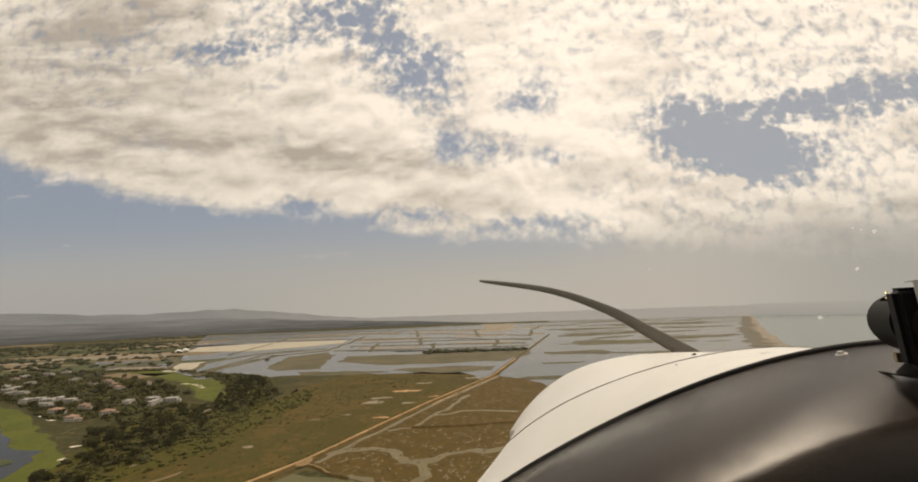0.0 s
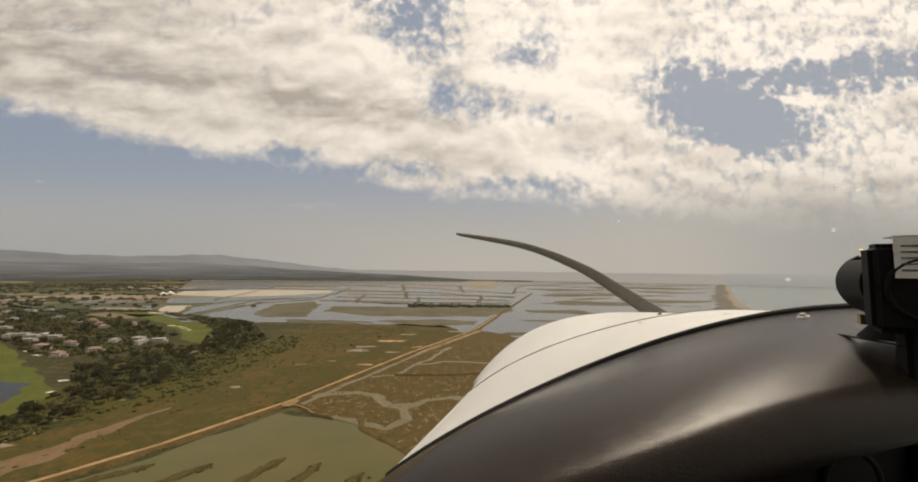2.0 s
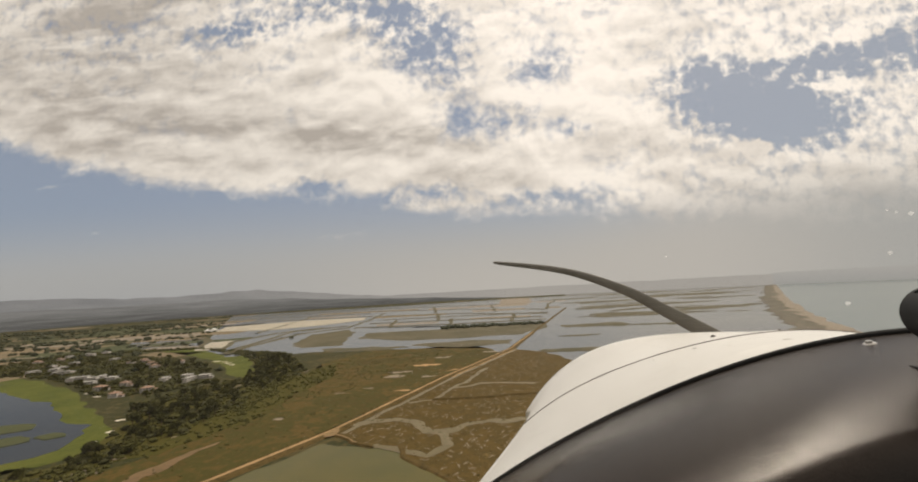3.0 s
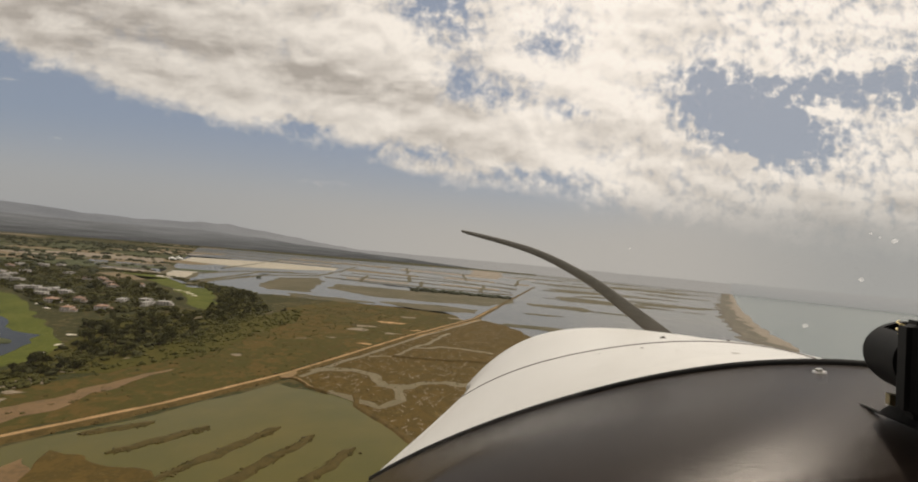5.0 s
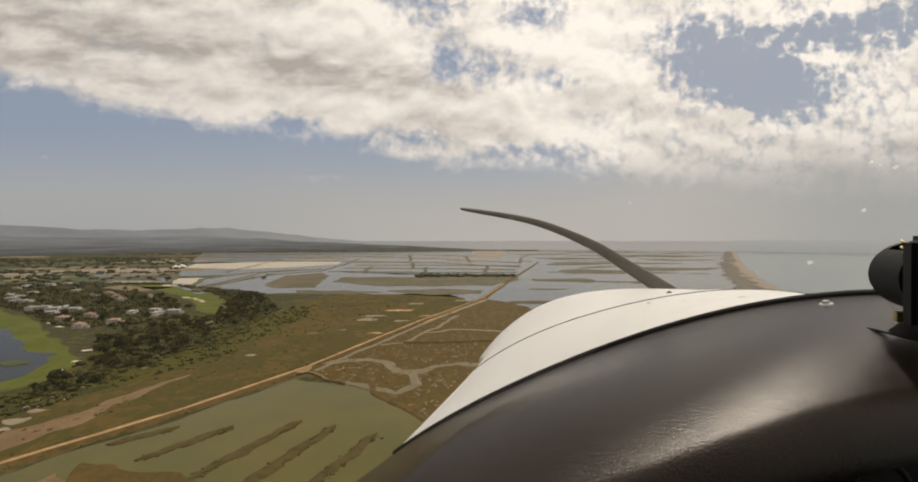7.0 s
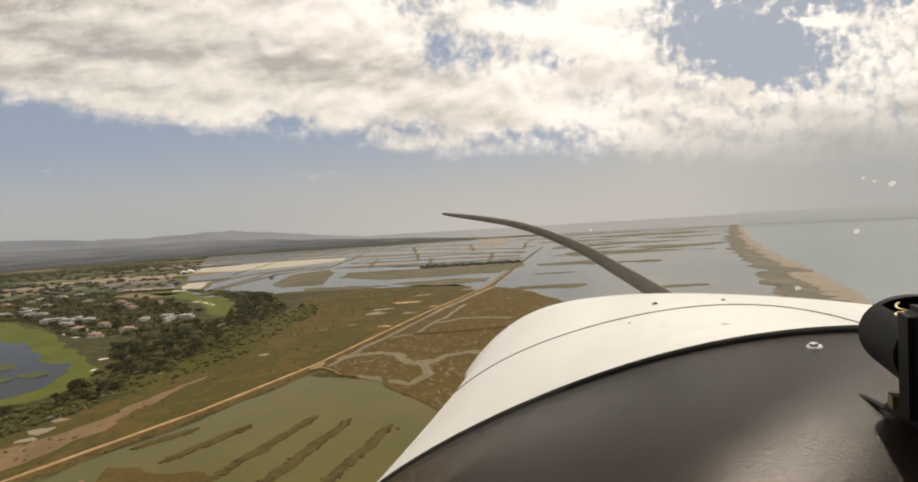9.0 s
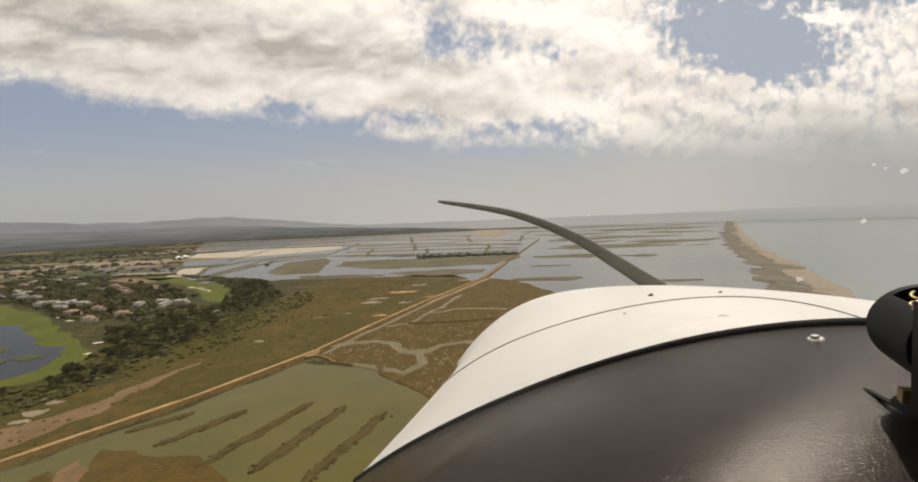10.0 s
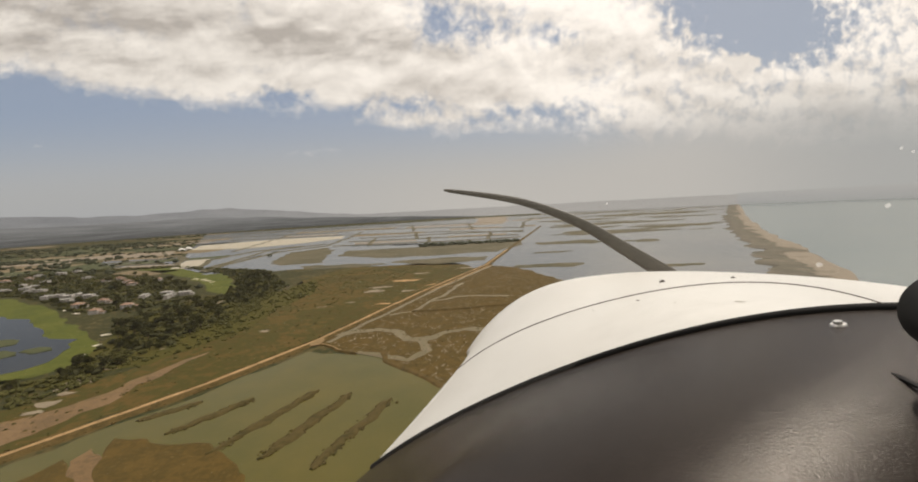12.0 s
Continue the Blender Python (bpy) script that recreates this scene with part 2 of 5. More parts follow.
M_WEED = material("orange_weeds", ((0.026, 0.022, 0.006), (0.048, 0.037, 0.010), (0.070, 0.050, 0.016), (0.034, 0.030, 0.008)), 0.15, fine=6)
M_TUFT = material("tuft_leaves", ((0.030, 0.031, 0.007), (0.055, 0.048, 0.012), (0.080, 0.062, 0.020)), 0.05, fine=6)
for leafy in (M_LEAF, M_LEAF2):
    n, l = leafy.node_tree.nodes, leafy.node_tree.links
    glow, both = n.new("ShaderNodeBsdfTranslucent"), n.new("ShaderNodeMixShader")
    l.new(n["Principled BSDF"].inputs["Base Color"].links[0].from_socket, glow.inputs[0])
    both.inputs[0].default_value = 0.4
    l.new(n["Principled BSDF"].outputs[0], both.inputs[1])
    l.new(glow.outputs[0], both.inputs[2])
    l.new(both.outputs[0], n["Material Output"].inputs[0])
# tree colour lightened towards the ground's, as haze would do
M_WOODS = material("far_woods_haze", ((0.030, 0.034, 0.018), (0.055, 0.056, 0.030)), 0.03, 0.8)
M_BARK = material("bark", ((0.07, 0.05, 0.035), (0.14, 0.10, 0.07)), 2.0)
M_WALL = material("whitewashed_wall", ((0.32, 0.295, 0.262), (0.46, 0.43, 0.39)), 0.4, 0.8, random_tint=0.2)
M_TILE = material("terracotta_tiles", ((0.16, 0.092, 0.06), (0.26, 0.165, 0.11)), 0.6, 0.8, random_tint=0.25, spec=0.5)
M_FLAT = material("flat_roof_screed", ((0.24, 0.225, 0.205), (0.38, 0.36, 0.33)), 0.5, 0.8, random_tint=0.2)
M_PANE = material("window_pane", ((0.03, 0.035, 0.04), (0.05, 0.055, 0.06)), 1.0, 0.12, spec=0.5)
M_LAGOON = water("lagoon_water", (0.075, 0.080, 0.082), (0.125, 0.120, 0.105), 0.16, 0.06, 0.004)
M_POND = water("pond_water", (0.0516, 0.0510, 0.0088), (0.0886, 0.0700, 0.0138), 0.24, 0.04, 0.014)
M_POND.node_tree.nodes["Principled BSDF"].inputs["Specular IOR Level"].default_value = 0.3
M_LAKE = water("lake_water", (0.021, 0.023, 0.025), (0.030, 0.032, 0.033), 0.16, 0.06, 0.02)
M_LAKE.node_tree.nodes["Principled BSDF"].inputs["Specular IOR Level"].default_value = 0.07
M_CREEK = water("creek_water", (0.095, 0.078, 0.040), (0.140, 0.112, 0.060), 0.35, 0.04, 0.05)
M_CREEK.node_tree.nodes["Principled BSDF"].inputs["Specular IOR Level"].default_value = 0.15
M_SEA = water("sea_water", (0.095, 0.120, 0.120), (0.135, 0.155, 0.145), 0.22, 0.10, 0.003)
M_PAINT = material("white_aircraft_paint", ((0.54, 0.525, 0.495), (0.62, 0.605, 0.575)), 3.0, 0.35, fine=10, spec=0.5)
M_GLARE = material("black_grained_vinyl", ((0.013, 0.0095, 0.0075), (0.020, 0.015, 0.012)), 14.0, 0.245, fine=26, bump=0.9, spec=0.20)
M_GLARE.node_tree.nodes["Principled BSDF"].inputs["Specular Tint"].default_value = (1.0, 0.90, 0.82, 1)
M_SEAL = material("black_rubber", ((0.006, 0.006, 0.006), (0.012, 0.011, 0.010)), 30.0, 0.85, spec=0.2)
M_SEAM = material("panel_gap", ((0.06, 0.05, 0.045), (0.12, 0.10, 0.09)), 20.0, 0.7)
M_BLADE = material("dark_blade_paint", ((0.095, 0.086, 0.070), (0.130, 0.118, 0.098)), 8.0, 0.6, spec=0.5)
M_PLASTIC = material("black_plastic", ((0.0055, 0.0055, 0.0055), (0.011, 0.0105, 0.010)), 30.0, 0.6, spec=0.12)
M_STEEL = material("bright_steel", ((0.52, 0.50, 0.47), (0.68, 0.66, 0.62)), 60.0, 0.3, metal=1.0, spec=0.5)
M_BRASS = material("brass", ((0.45, 0.36, 0.16), (0.60, 0.50, 0.26)), 60.0, 0.35, metal=1.0, spec=0.5)
M_PAPER = material("aged_paper_label", ((0.66, 0.65, 0.60), (0.80, 0.79, 0.74)), 40.0, 0.55)
M_INK = material("label_ink", ((0.05, 0.05, 0.05), (0.10, 0.10, 0.10)), 40.0, 0.6)
M_DIAL = material("dial_face", ((0.006, 0.006, 0.006), (0.012, 0.012, 0.012)), 30.0, 0.5)
M_PANEL = material("panel_paint", ((0.006, 0.0055, 0.0055), (0.011, 0.010, 0.010)), 20.0, 0.55, bump=0.1)

# glowing hills: haze is painted in, paler from west to east
M_HILLS = bpy.data.materials.new("distant_hills_haze")
M_HILLS.use_nodes = True
hn, hl = M_HILLS.node_tree.nodes, M_HILLS.node_tree.links
hn.clear()
hc = hn.new("ShaderNodeTexCoord")
hz = hn.new("ShaderNodeSeparateXYZ")
hl.new(hc.outputs["Object"], hz.inputs[0])
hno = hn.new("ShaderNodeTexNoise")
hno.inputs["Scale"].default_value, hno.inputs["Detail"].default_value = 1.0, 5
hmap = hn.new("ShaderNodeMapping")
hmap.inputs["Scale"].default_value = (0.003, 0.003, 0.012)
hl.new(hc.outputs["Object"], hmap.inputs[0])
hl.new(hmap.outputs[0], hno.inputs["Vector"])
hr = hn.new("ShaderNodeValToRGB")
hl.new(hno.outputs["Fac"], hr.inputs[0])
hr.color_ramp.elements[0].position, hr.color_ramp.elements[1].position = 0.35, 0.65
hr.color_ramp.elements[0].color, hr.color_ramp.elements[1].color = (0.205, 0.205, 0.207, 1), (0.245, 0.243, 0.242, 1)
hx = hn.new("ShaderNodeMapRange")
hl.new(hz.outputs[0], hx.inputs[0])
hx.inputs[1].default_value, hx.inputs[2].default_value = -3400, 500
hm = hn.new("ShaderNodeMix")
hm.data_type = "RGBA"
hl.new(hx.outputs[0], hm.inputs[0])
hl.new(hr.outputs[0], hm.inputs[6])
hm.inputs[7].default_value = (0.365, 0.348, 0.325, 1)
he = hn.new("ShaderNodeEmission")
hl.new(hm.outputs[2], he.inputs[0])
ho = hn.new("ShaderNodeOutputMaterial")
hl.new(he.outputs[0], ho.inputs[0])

# emissive sea strip whose colour fades upward to imitate haze
M_SEAHAZE = bpy.data.materials.new("distant_sea_haze")
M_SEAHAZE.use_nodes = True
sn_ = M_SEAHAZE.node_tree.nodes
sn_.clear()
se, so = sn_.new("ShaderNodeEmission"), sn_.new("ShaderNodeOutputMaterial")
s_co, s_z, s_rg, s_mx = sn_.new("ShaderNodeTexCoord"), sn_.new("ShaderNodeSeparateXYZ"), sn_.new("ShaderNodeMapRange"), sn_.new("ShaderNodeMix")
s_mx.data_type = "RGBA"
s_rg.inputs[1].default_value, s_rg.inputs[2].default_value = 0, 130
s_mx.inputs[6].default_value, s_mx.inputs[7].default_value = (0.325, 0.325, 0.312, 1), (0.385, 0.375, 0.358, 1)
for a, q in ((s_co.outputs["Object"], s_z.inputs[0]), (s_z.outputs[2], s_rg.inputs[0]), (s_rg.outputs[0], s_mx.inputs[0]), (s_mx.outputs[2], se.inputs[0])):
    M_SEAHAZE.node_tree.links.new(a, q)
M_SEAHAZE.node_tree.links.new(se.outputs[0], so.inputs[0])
M_DUNE = material("dune_plants", ((0.075, 0.068, 0.051), (0.105, 0.093, 0.070), (0.150, 0.127, 0.094)), 0.02, fine=9)

# glowing wooded strip: height gradient puts haze into the colour
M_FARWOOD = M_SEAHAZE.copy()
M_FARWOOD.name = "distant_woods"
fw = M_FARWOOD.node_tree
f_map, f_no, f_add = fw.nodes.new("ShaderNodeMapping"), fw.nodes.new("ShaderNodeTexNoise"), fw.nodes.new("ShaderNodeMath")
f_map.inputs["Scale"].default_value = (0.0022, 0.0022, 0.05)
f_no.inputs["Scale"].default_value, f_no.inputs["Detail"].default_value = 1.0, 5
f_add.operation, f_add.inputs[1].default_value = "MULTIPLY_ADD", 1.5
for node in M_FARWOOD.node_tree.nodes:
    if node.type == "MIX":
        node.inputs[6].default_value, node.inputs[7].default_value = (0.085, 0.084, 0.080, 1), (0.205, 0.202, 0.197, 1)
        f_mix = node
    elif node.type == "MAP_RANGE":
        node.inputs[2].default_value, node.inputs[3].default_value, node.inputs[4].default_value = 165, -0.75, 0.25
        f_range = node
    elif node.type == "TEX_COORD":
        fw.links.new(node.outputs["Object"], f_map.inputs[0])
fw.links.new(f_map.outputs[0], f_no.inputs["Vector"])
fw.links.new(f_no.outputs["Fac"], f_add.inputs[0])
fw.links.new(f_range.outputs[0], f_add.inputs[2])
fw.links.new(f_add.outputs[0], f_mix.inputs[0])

M_GLASS = bpy.data.materials.new("dusty_acrylic")
M_GLASS.use_nodes = True
gn, gl = M_GLASS.node_tree.nodes, M_GLASS.node_tree.links
gn.clear()
g_clear, g_film, g_glow = gn.new("ShaderNodeBsdfTransparent"), gn.new("ShaderNodeBsdfTranslucent"), gn.new("ShaderNodeBsdfRefraction")
g_dust, g_mix = gn.new("ShaderNodeMixShader"), gn.new("ShaderNodeMixShader")
g_film.inputs[0].default_value = (0.95, 0.92, 0.86, 1)
g_glow.inputs["Color"].default_value = (0.95, 0.92, 0.86, 1)
g_glow.inputs["Roughness"].default_value, g_glow.inputs["IOR"].default_value = 0.75, 1.25
g_dust.inputs[0].default_value = 0.5
gl.new(g_film.outputs[0], g_dust.inputs[1])
gl.new(g_glow.outputs[0], g_dust.inputs[2])
g_no = gn.new("ShaderNodeTexNoise")
g_no.inputs["Scale"].default_value, g_no.inputs["Detail"].default_value = 4.0, 3
g_co = gn.new("ShaderNodeTexCoord")
gl.new(g_co.outputs["Object"], g_no.inputs["Vector"])
g_rg = gn.new("ShaderNodeMapRange")
gl.new(g_no.outputs["Fac"], g_rg.inputs[0])
g_rg.inputs[1].default_value, g_rg.inputs[2].default_value = 0.3, 0.7
g_rg.inputs[3].default_value, g_rg.inputs[4].default_value = 0.016, 0.03
gl.new(g_rg.outputs[0], g_mix.inputs[0])
gl.new(g_clear.outputs[0], g_mix.inputs[1])
gl.new(g_dust.outputs[0], g_mix.inputs[2])
g_out = gn.new("ShaderNodeOutputMaterial")
gl.new(g_mix.outputs[0], g_out.inputs[0])


# ---- builders ----
def mesh_of(name, bm, mat, smooth=False):
    me = bpy.data.meshes.new(name)
    bm.to_mesh(me)
    bm.free()
    me.materials.append(mat)
    if smooth:
        me.shade_smooth()
    return me


def part(name, bm, mat, parent, label="", smooth=False):
    """Links a bmesh, given in the space of its parent, as one mesh under it."""
    ob = new(name, mesh_of(name, bm, mat, smooth))
    ob.parent = parent
    if label:
        tagged(ob, label=label)
    return ob


def thing(name, bm, mat, label, category, group="", kind="", smooth=False):
    return tagged(new(name, mesh_of(name, bm, mat, smooth)), label, category, group, kind)


def raw(verts, faces):
    me = bpy.data.meshes.new("raw")
    me.from_pydata(verts, [], faces)
    bm = bmesh.new()
    bm.from_mesh(me)
    bpy.data.meshes.remove(me)
    return bm


def wavy(outline, step, amp, size, closed=True):
    """The outline with its edges cut to steps and bent by noise."""
    pts, n = [], len(outline)
    for i in range(n if closed else n - 1):
        a, b = Vector(outline[i]), Vector(outline[(i + 1) % n])
        k = max(1, int((b - a).length / step))
        for j in range(k):
            p = a.lerp(b, j / k)
            q = Vector((p.x / size, p.y / size, 3.7))
            pts.append(Vector((p.x + amp * noise.noise(q), p.y + amp * noise.noise(q + Vector((31, 17, 5))))))
    if not closed:
        pts.append(Vector(outline[-1]))
    return pts


def sheet(outline, z, thick, step=0.0, amp=0.0, size=60.0, batter=0.0):
    """A flat-topped slab with sloping sides over an outline."""
    pts = wavy(outline, step, amp, size) if step else [Vector(p) for p in outline]
    area = sum(a.x * b.y - b.x * a.y for a, b in zip(pts, pts[1:] + pts[:1]))
    if area < 0:
        pts.reverse()
    bm = bmesh.new()
    top = [bm.verts.new((p.x, p.y, z)) for p in pts]
    n = len(pts)
    low = []
    for i, p in enumerate(pts):
        d = pts[(i + 1) % n] - pts[i - 1]
        o = Vector((d.y, -d.x)).normalized() * batter if d.length else Vector((0, 0))
        low.append(bm.verts.new((p.x + o.x, p.y + o.y, z - thick)))
    f = bm.faces.new(top)
    for i in range(n):
        bm.faces.new((top[i], low[i], low[(i + 1) % n], top[(i + 1) % n]))
    for t in bmesh.ops.triangulate(bm, faces=[f])["faces"]:
        t.normal_update()
        if t.normal.z < 0:
            t.normal_flip()
    return bm


def ribbon(line, profile, step=12.0, amp=0.0, size=40.0, taper=False, vary=0.0):
    """A band along a line, with a cross-section of (side, height) points."""
    pts = wavy(line, step, amp, size, closed=False)
    verts, faces, m = [], [], len(profile)
    for i, p in enumerate(pts):
        d = (pts[min(i + 1, len(pts) - 1)] - pts[max(i - 1, 0)]).normalized()
        o = Vector((d.y, -d.x))
        w = 1.0 + vary * noise.noise(Vector((p.x / 17, p.y / 17, 9.1)))
        if taper:
            w *= math.sin(math.pi * (i + 0.4) / (len(pts) - 0.2)) ** 0.4
        for s, h in profile:
            verts.append((p.x + o.x * s * w, p.y + o.y * s * w, h))
    for i in range(len(pts) - 1):
        for j in range(m - 1):
            a = i * m + j
            faces.append((a, a + m, a + m + 1, a + 1))
    bm = raw(verts, faces)
    bmesh.ops.recalc_face_normals(bm, faces=bm.faces)
    return bm


def inside(p, outline):
    hit, n = False, len(outline)
    for i in range(n):
        a, b = outline[i], outline[(i + 1) % n]
        if (a[1] > p[1]) != (b[1] > p[1]) and p[0] < (b[0] - a[0]) * (p[1] - a[1]) / (b[1] - a[1]) + a[0]:
            hit = not hit
    return hit


def scatter(outline, count, rnd, apart=0.0, avoid=()):
    xs, ys = [p[0] for p in outline], [p[1] for p in outline]
    got, tries = [], 0
    while len(got) < count and tries < count * 60:
        tries += 1
        p = (rnd.uniform(min(xs), max(xs)), rnd.uniform(min(ys), max(ys)))
        if inside(p, outline) and not any(inside(p, a) for a in avoid) and (not apart or all((p[0] - q[0]) ** 2 + (p[1] - q[1]) ** 2 > apart * apart for q in got)):
            got.append(p)
    return got


ICO = bmesh.new()
bmesh.ops.create_icosphere(ICO, subdivisions=1, radius=1.0)
ICO_V = [v.co.copy() for v in ICO.verts]
ICO_F = [tuple(v.index for v in f.verts) for f in ICO.faces]
ICO.free()


def clumps(places, rnd, low, high, flat=0.75):
    """Uneven bushes, joined: each a handful of jagged leaf masses."""
    verts, faces = [], []
    for x, y in places:
        r = rnd.uniform(low, high)
        for k in range(3):
            cx, cy, cr = x + rnd.gauss(0, 0.55) * r, y + rnd.gauss(0, 0.55) * r, r * rnd.uniform(0.45, 0.8)
            cz, b = cr * flat * rnd.uniform(0.5, 0.9), len(verts)
            for v in ICO_V:
                k2 = rnd.uniform(0.65, 1.3)
                verts.append((cx + v.x * cr * k2, cy + v.y * cr * k2, max(-0.2, cz + v.z * cr * flat * k2)))
            faces += [tuple(b + i for i in f) for f in ICO_F]
    return raw(verts, faces)


# ---- ground and water ----
def disc(radius, z, rings=24, sectors=72):
    verts, faces = [(0, 0, z)], []
    for i in range(rings):
        r = radius * ((i + 1) / rings) ** 2
        for j in range(sectors):
            a = 2 * math.pi * j / sectors
            verts.append((r * math.sin(a), r * math.cos(a), z))
    for j in range(sectors):
        faces.append((0, 1 + (j + 1) % sectors, 1 + j))
    for i in range(rings - 1):
        for j in range(sectors):
            a, b = 1 + i * sectors, 1 + (i + 1) * sectors
            k = (j + 1) % sectors
            faces.append((a + j, a + k, b + k, b + j))
    return raw(verts, faces)


thing("ground", disc(4950, 0), M_GROUND, "flat dry coastal plain of brown scrub and grass", "ground", kind="structure")

ROAD = [(-420, 20), (-300, 170), (-211, 285), (-157, 377), (-67, 590), (47, 822), (126, 1085), (210, 1365), (316, 1718), (440, 2130)]
SPIT = [(-30, -330), (450, 420), (730, 870), (985, 1300), (1490, 2040), (2660, 3680), (3400, 4700)]


def offset(line, d):
    out = []
    for i, p in enumerate(line):
        t = (Vector(line[min(i + 1, len(line) - 1)]) - Vector(line[max(i - 1, 0)])).normalized()
        out.append((p[0] + t.y * d, p[1] - t.x * d))
    return out


LAGOON = [(10, 650), (62, 830), (140, 1085), (224, 1365), (330, 1718), (455, 2130), (700, 3000), (1000, 4880), (2000, 4500), (3400, 3570), (2800, 3000), (700, 300), (300, 100), (120, 420)]
SEA = offset(SPIT, 30) + [(4300, 2400), (4930, 200), (3500, -3450), (500, -4900), (-300, -2000)]
thing("lagoon", sheet(LAGOON, 0.10, 0.3), M_LAGOON, "shallow grey lagoon water mirroring the clouds", "lagoon", kind="structure")
thing("sea", sheet(SEA, 0.14, 0.3), M_SEA, "pale grey-green sea under haze", "sea", kind="structure")
thing("sand_spit", ribbon(SPIT, [(-30, 0.0), (-22, 1.0), (14, 1.4), (26, 0.9), (34, 0.0)], 30, 16, 120, vary=0.3), M_SAND, "long sandy barrier spit between lagoon and sea", "sand spit", kind="structure")
thing("dune_scrub", ribbon(offset(SPIT, -30), [(-26, 0.0), (-20, 1.6), (14, 2.6), (26, 1.6)], 9, 30, 70, vary=0.9), M_DUNE, "brown dune plants along the lagoon side", "dune", kind="structure")
MEADOW = [(-430, 20), (-300, 175), (-213, 290), (-160, 380), (-70, 592), (40, 822), (0, 850), (-130, 900), (-290, 890), (-330, 760), (-290, 600), (-275, 450), (-290, 370), (-330, 280), (-440, 160)]
thing("meadow", sheet(MEADOW, 0.06, 0.2, 20, 14, 40), M_MEADOW, "olive and rust salt meadow beside the dirt road", "meadow", kind="structure")

MARSH = [(-150, 372), (-62, 585), (50, 815), (110, 770), (180, 560), (120, 330), (-20, 268), (-72, 318), (-80, 340), (-105, 338)]
thing("marsh", sheet(MARSH, 0.45, 0.6, 12, 8, 25, 2), M_MARSH, "low tidal marsh cut by muddy creeks", "marsh", kind="structure")
POND = [(-152, 350), (-206, 270), (-262, 198), (-330, 100), (-200, -60), (60, 60), (20, 200), (-22, 268), (-70, 314), (-82, 336), (-108, 334)]
thing("salt_pond", sheet(POND, 0.20, 0.3, 15, 6, 30), M_POND, "olive-green shallow pond behind the dyke", "pond", kind="structure")

# the road on its dyke
thing("dyke", ribbon(ROAD[:7], [(-7, 0.0), (-3.6, 1.5), (3.6, 1.5), (9, 0.0)], 10, 0, vary=0.25), M_BANK, "weedy earth dyke under the road", "dyke", kind="structure")
thing("dyke", ribbon(ROAD[6:], [(-6, 0.0), (-2.6, 1.5), (2.6, 1.5), (7, 0.0)], 20, 0, vary=0.25), M_BANK, "narrow far end of the dyke across the lagoon", "dyke", kind="structure")
thing("dirt_road", ribbon(ROAD[:7], [(-1.9, 1.50), (-1.6, 1.58), (-0.4, 1.62), (0.4, 1.62), (1.6, 1.58), (1.9, 1.50)], 5, 1.0, 22, vary=0.35), M_LANE, "straight ochre dirt road on a dyke", "dirt road", kind="structure")
for d in (-1.0, 1.0):
    thing("wheel_track", ribbon(offset(ROAD[:7], d), [(-0.55, 1.615), (0, 1.645), (0.55, 1.615)], 4, 0.5, 14, vary=0.6), M_ROAD, "pale worn wheel track of the dirt road", "wheel track", "wheel tracks", kind="structure")
thing("side_track", ribbon(offset(ROAD, 10)[4:6], [(-1.2, 0.50), (-0.8, 0.60), (0.8, 0.60), (1.2, 0.50)], 8, 2, 40, vary=0.4), M_ROAD, "worn track beside the dyke", "dirt track", kind="structure")
SPUR = [(-160, 374), (-140, 360), (-122, 346), (-104, 336)]
thing("spur_dyke", ribbon(SPUR, [(-2.4, 0.1), (-1.2, 1.4), (1.2, 1.4), (2.4, 0.1)], 4, 2.2, 9, vary=0.5), M_BANK, "short weedy spur of the dyke into the pond", "dyke", kind="structure")
thing("spur_track", ribbon(SPUR[:3], [(-0.7, 1.42), (-0.5, 1.48), (0.5, 1.48), (0.7, 1.42)], 4, 2.2, 9, vary=0.5), M_LANE, "short dirt track branching off the road", "dirt track", kind="structure")
thing("marsh_bank", ribbon([(-80, 338), (-72, 316), (-48, 292), (-22, 268), (30, 215)], [(-3.2, 0.1), (-1.4, 1.0), (1.4, 1.0), (3.2, 0.1)], 5, 3, 14, vary=0.4), M_BANK, "narrow weedy bank between pond and marsh", "bank", kind="structure")

thing("junction", sheet([(-161, 368), (-154, 384), (-149, 371), (-151, 365), (-157, 364)], 1.66, 0.5, 3, 2, 6, 1.5), M_LANE, "widened ochre junction of road and track", "junction", kind="structure")

# finger dykes in the pond
rnd = random.Random(5)
for (ax, ay), (bx, by) in (((-224, 236), (-195, 259)), ((-190, 219), (-158, 260)), ((-150, 197), (-114, 268)), ((-118, 190), (-87, 261)), ((-86, 180), (-56, 250)), ((-50, 168), (-26, 232))):
    bm = ribbon([(ax, ay), ((ax + bx) / 2, (ay + by) / 2), (bx, by)], [(-4.0, 0.1), (-2.4, 0.8), (-0.8, 1.1), (0.8, 1.1), (2.4, 0.8), (4.0, 0.1)], 2.5, 3.4, 7, taper=True, vary=0.8)
    thing("finger_dyke", bm, M_WEED, "low brown finger of earth standing in the pond", "dyke", "fingers in the pond", kind="structure")

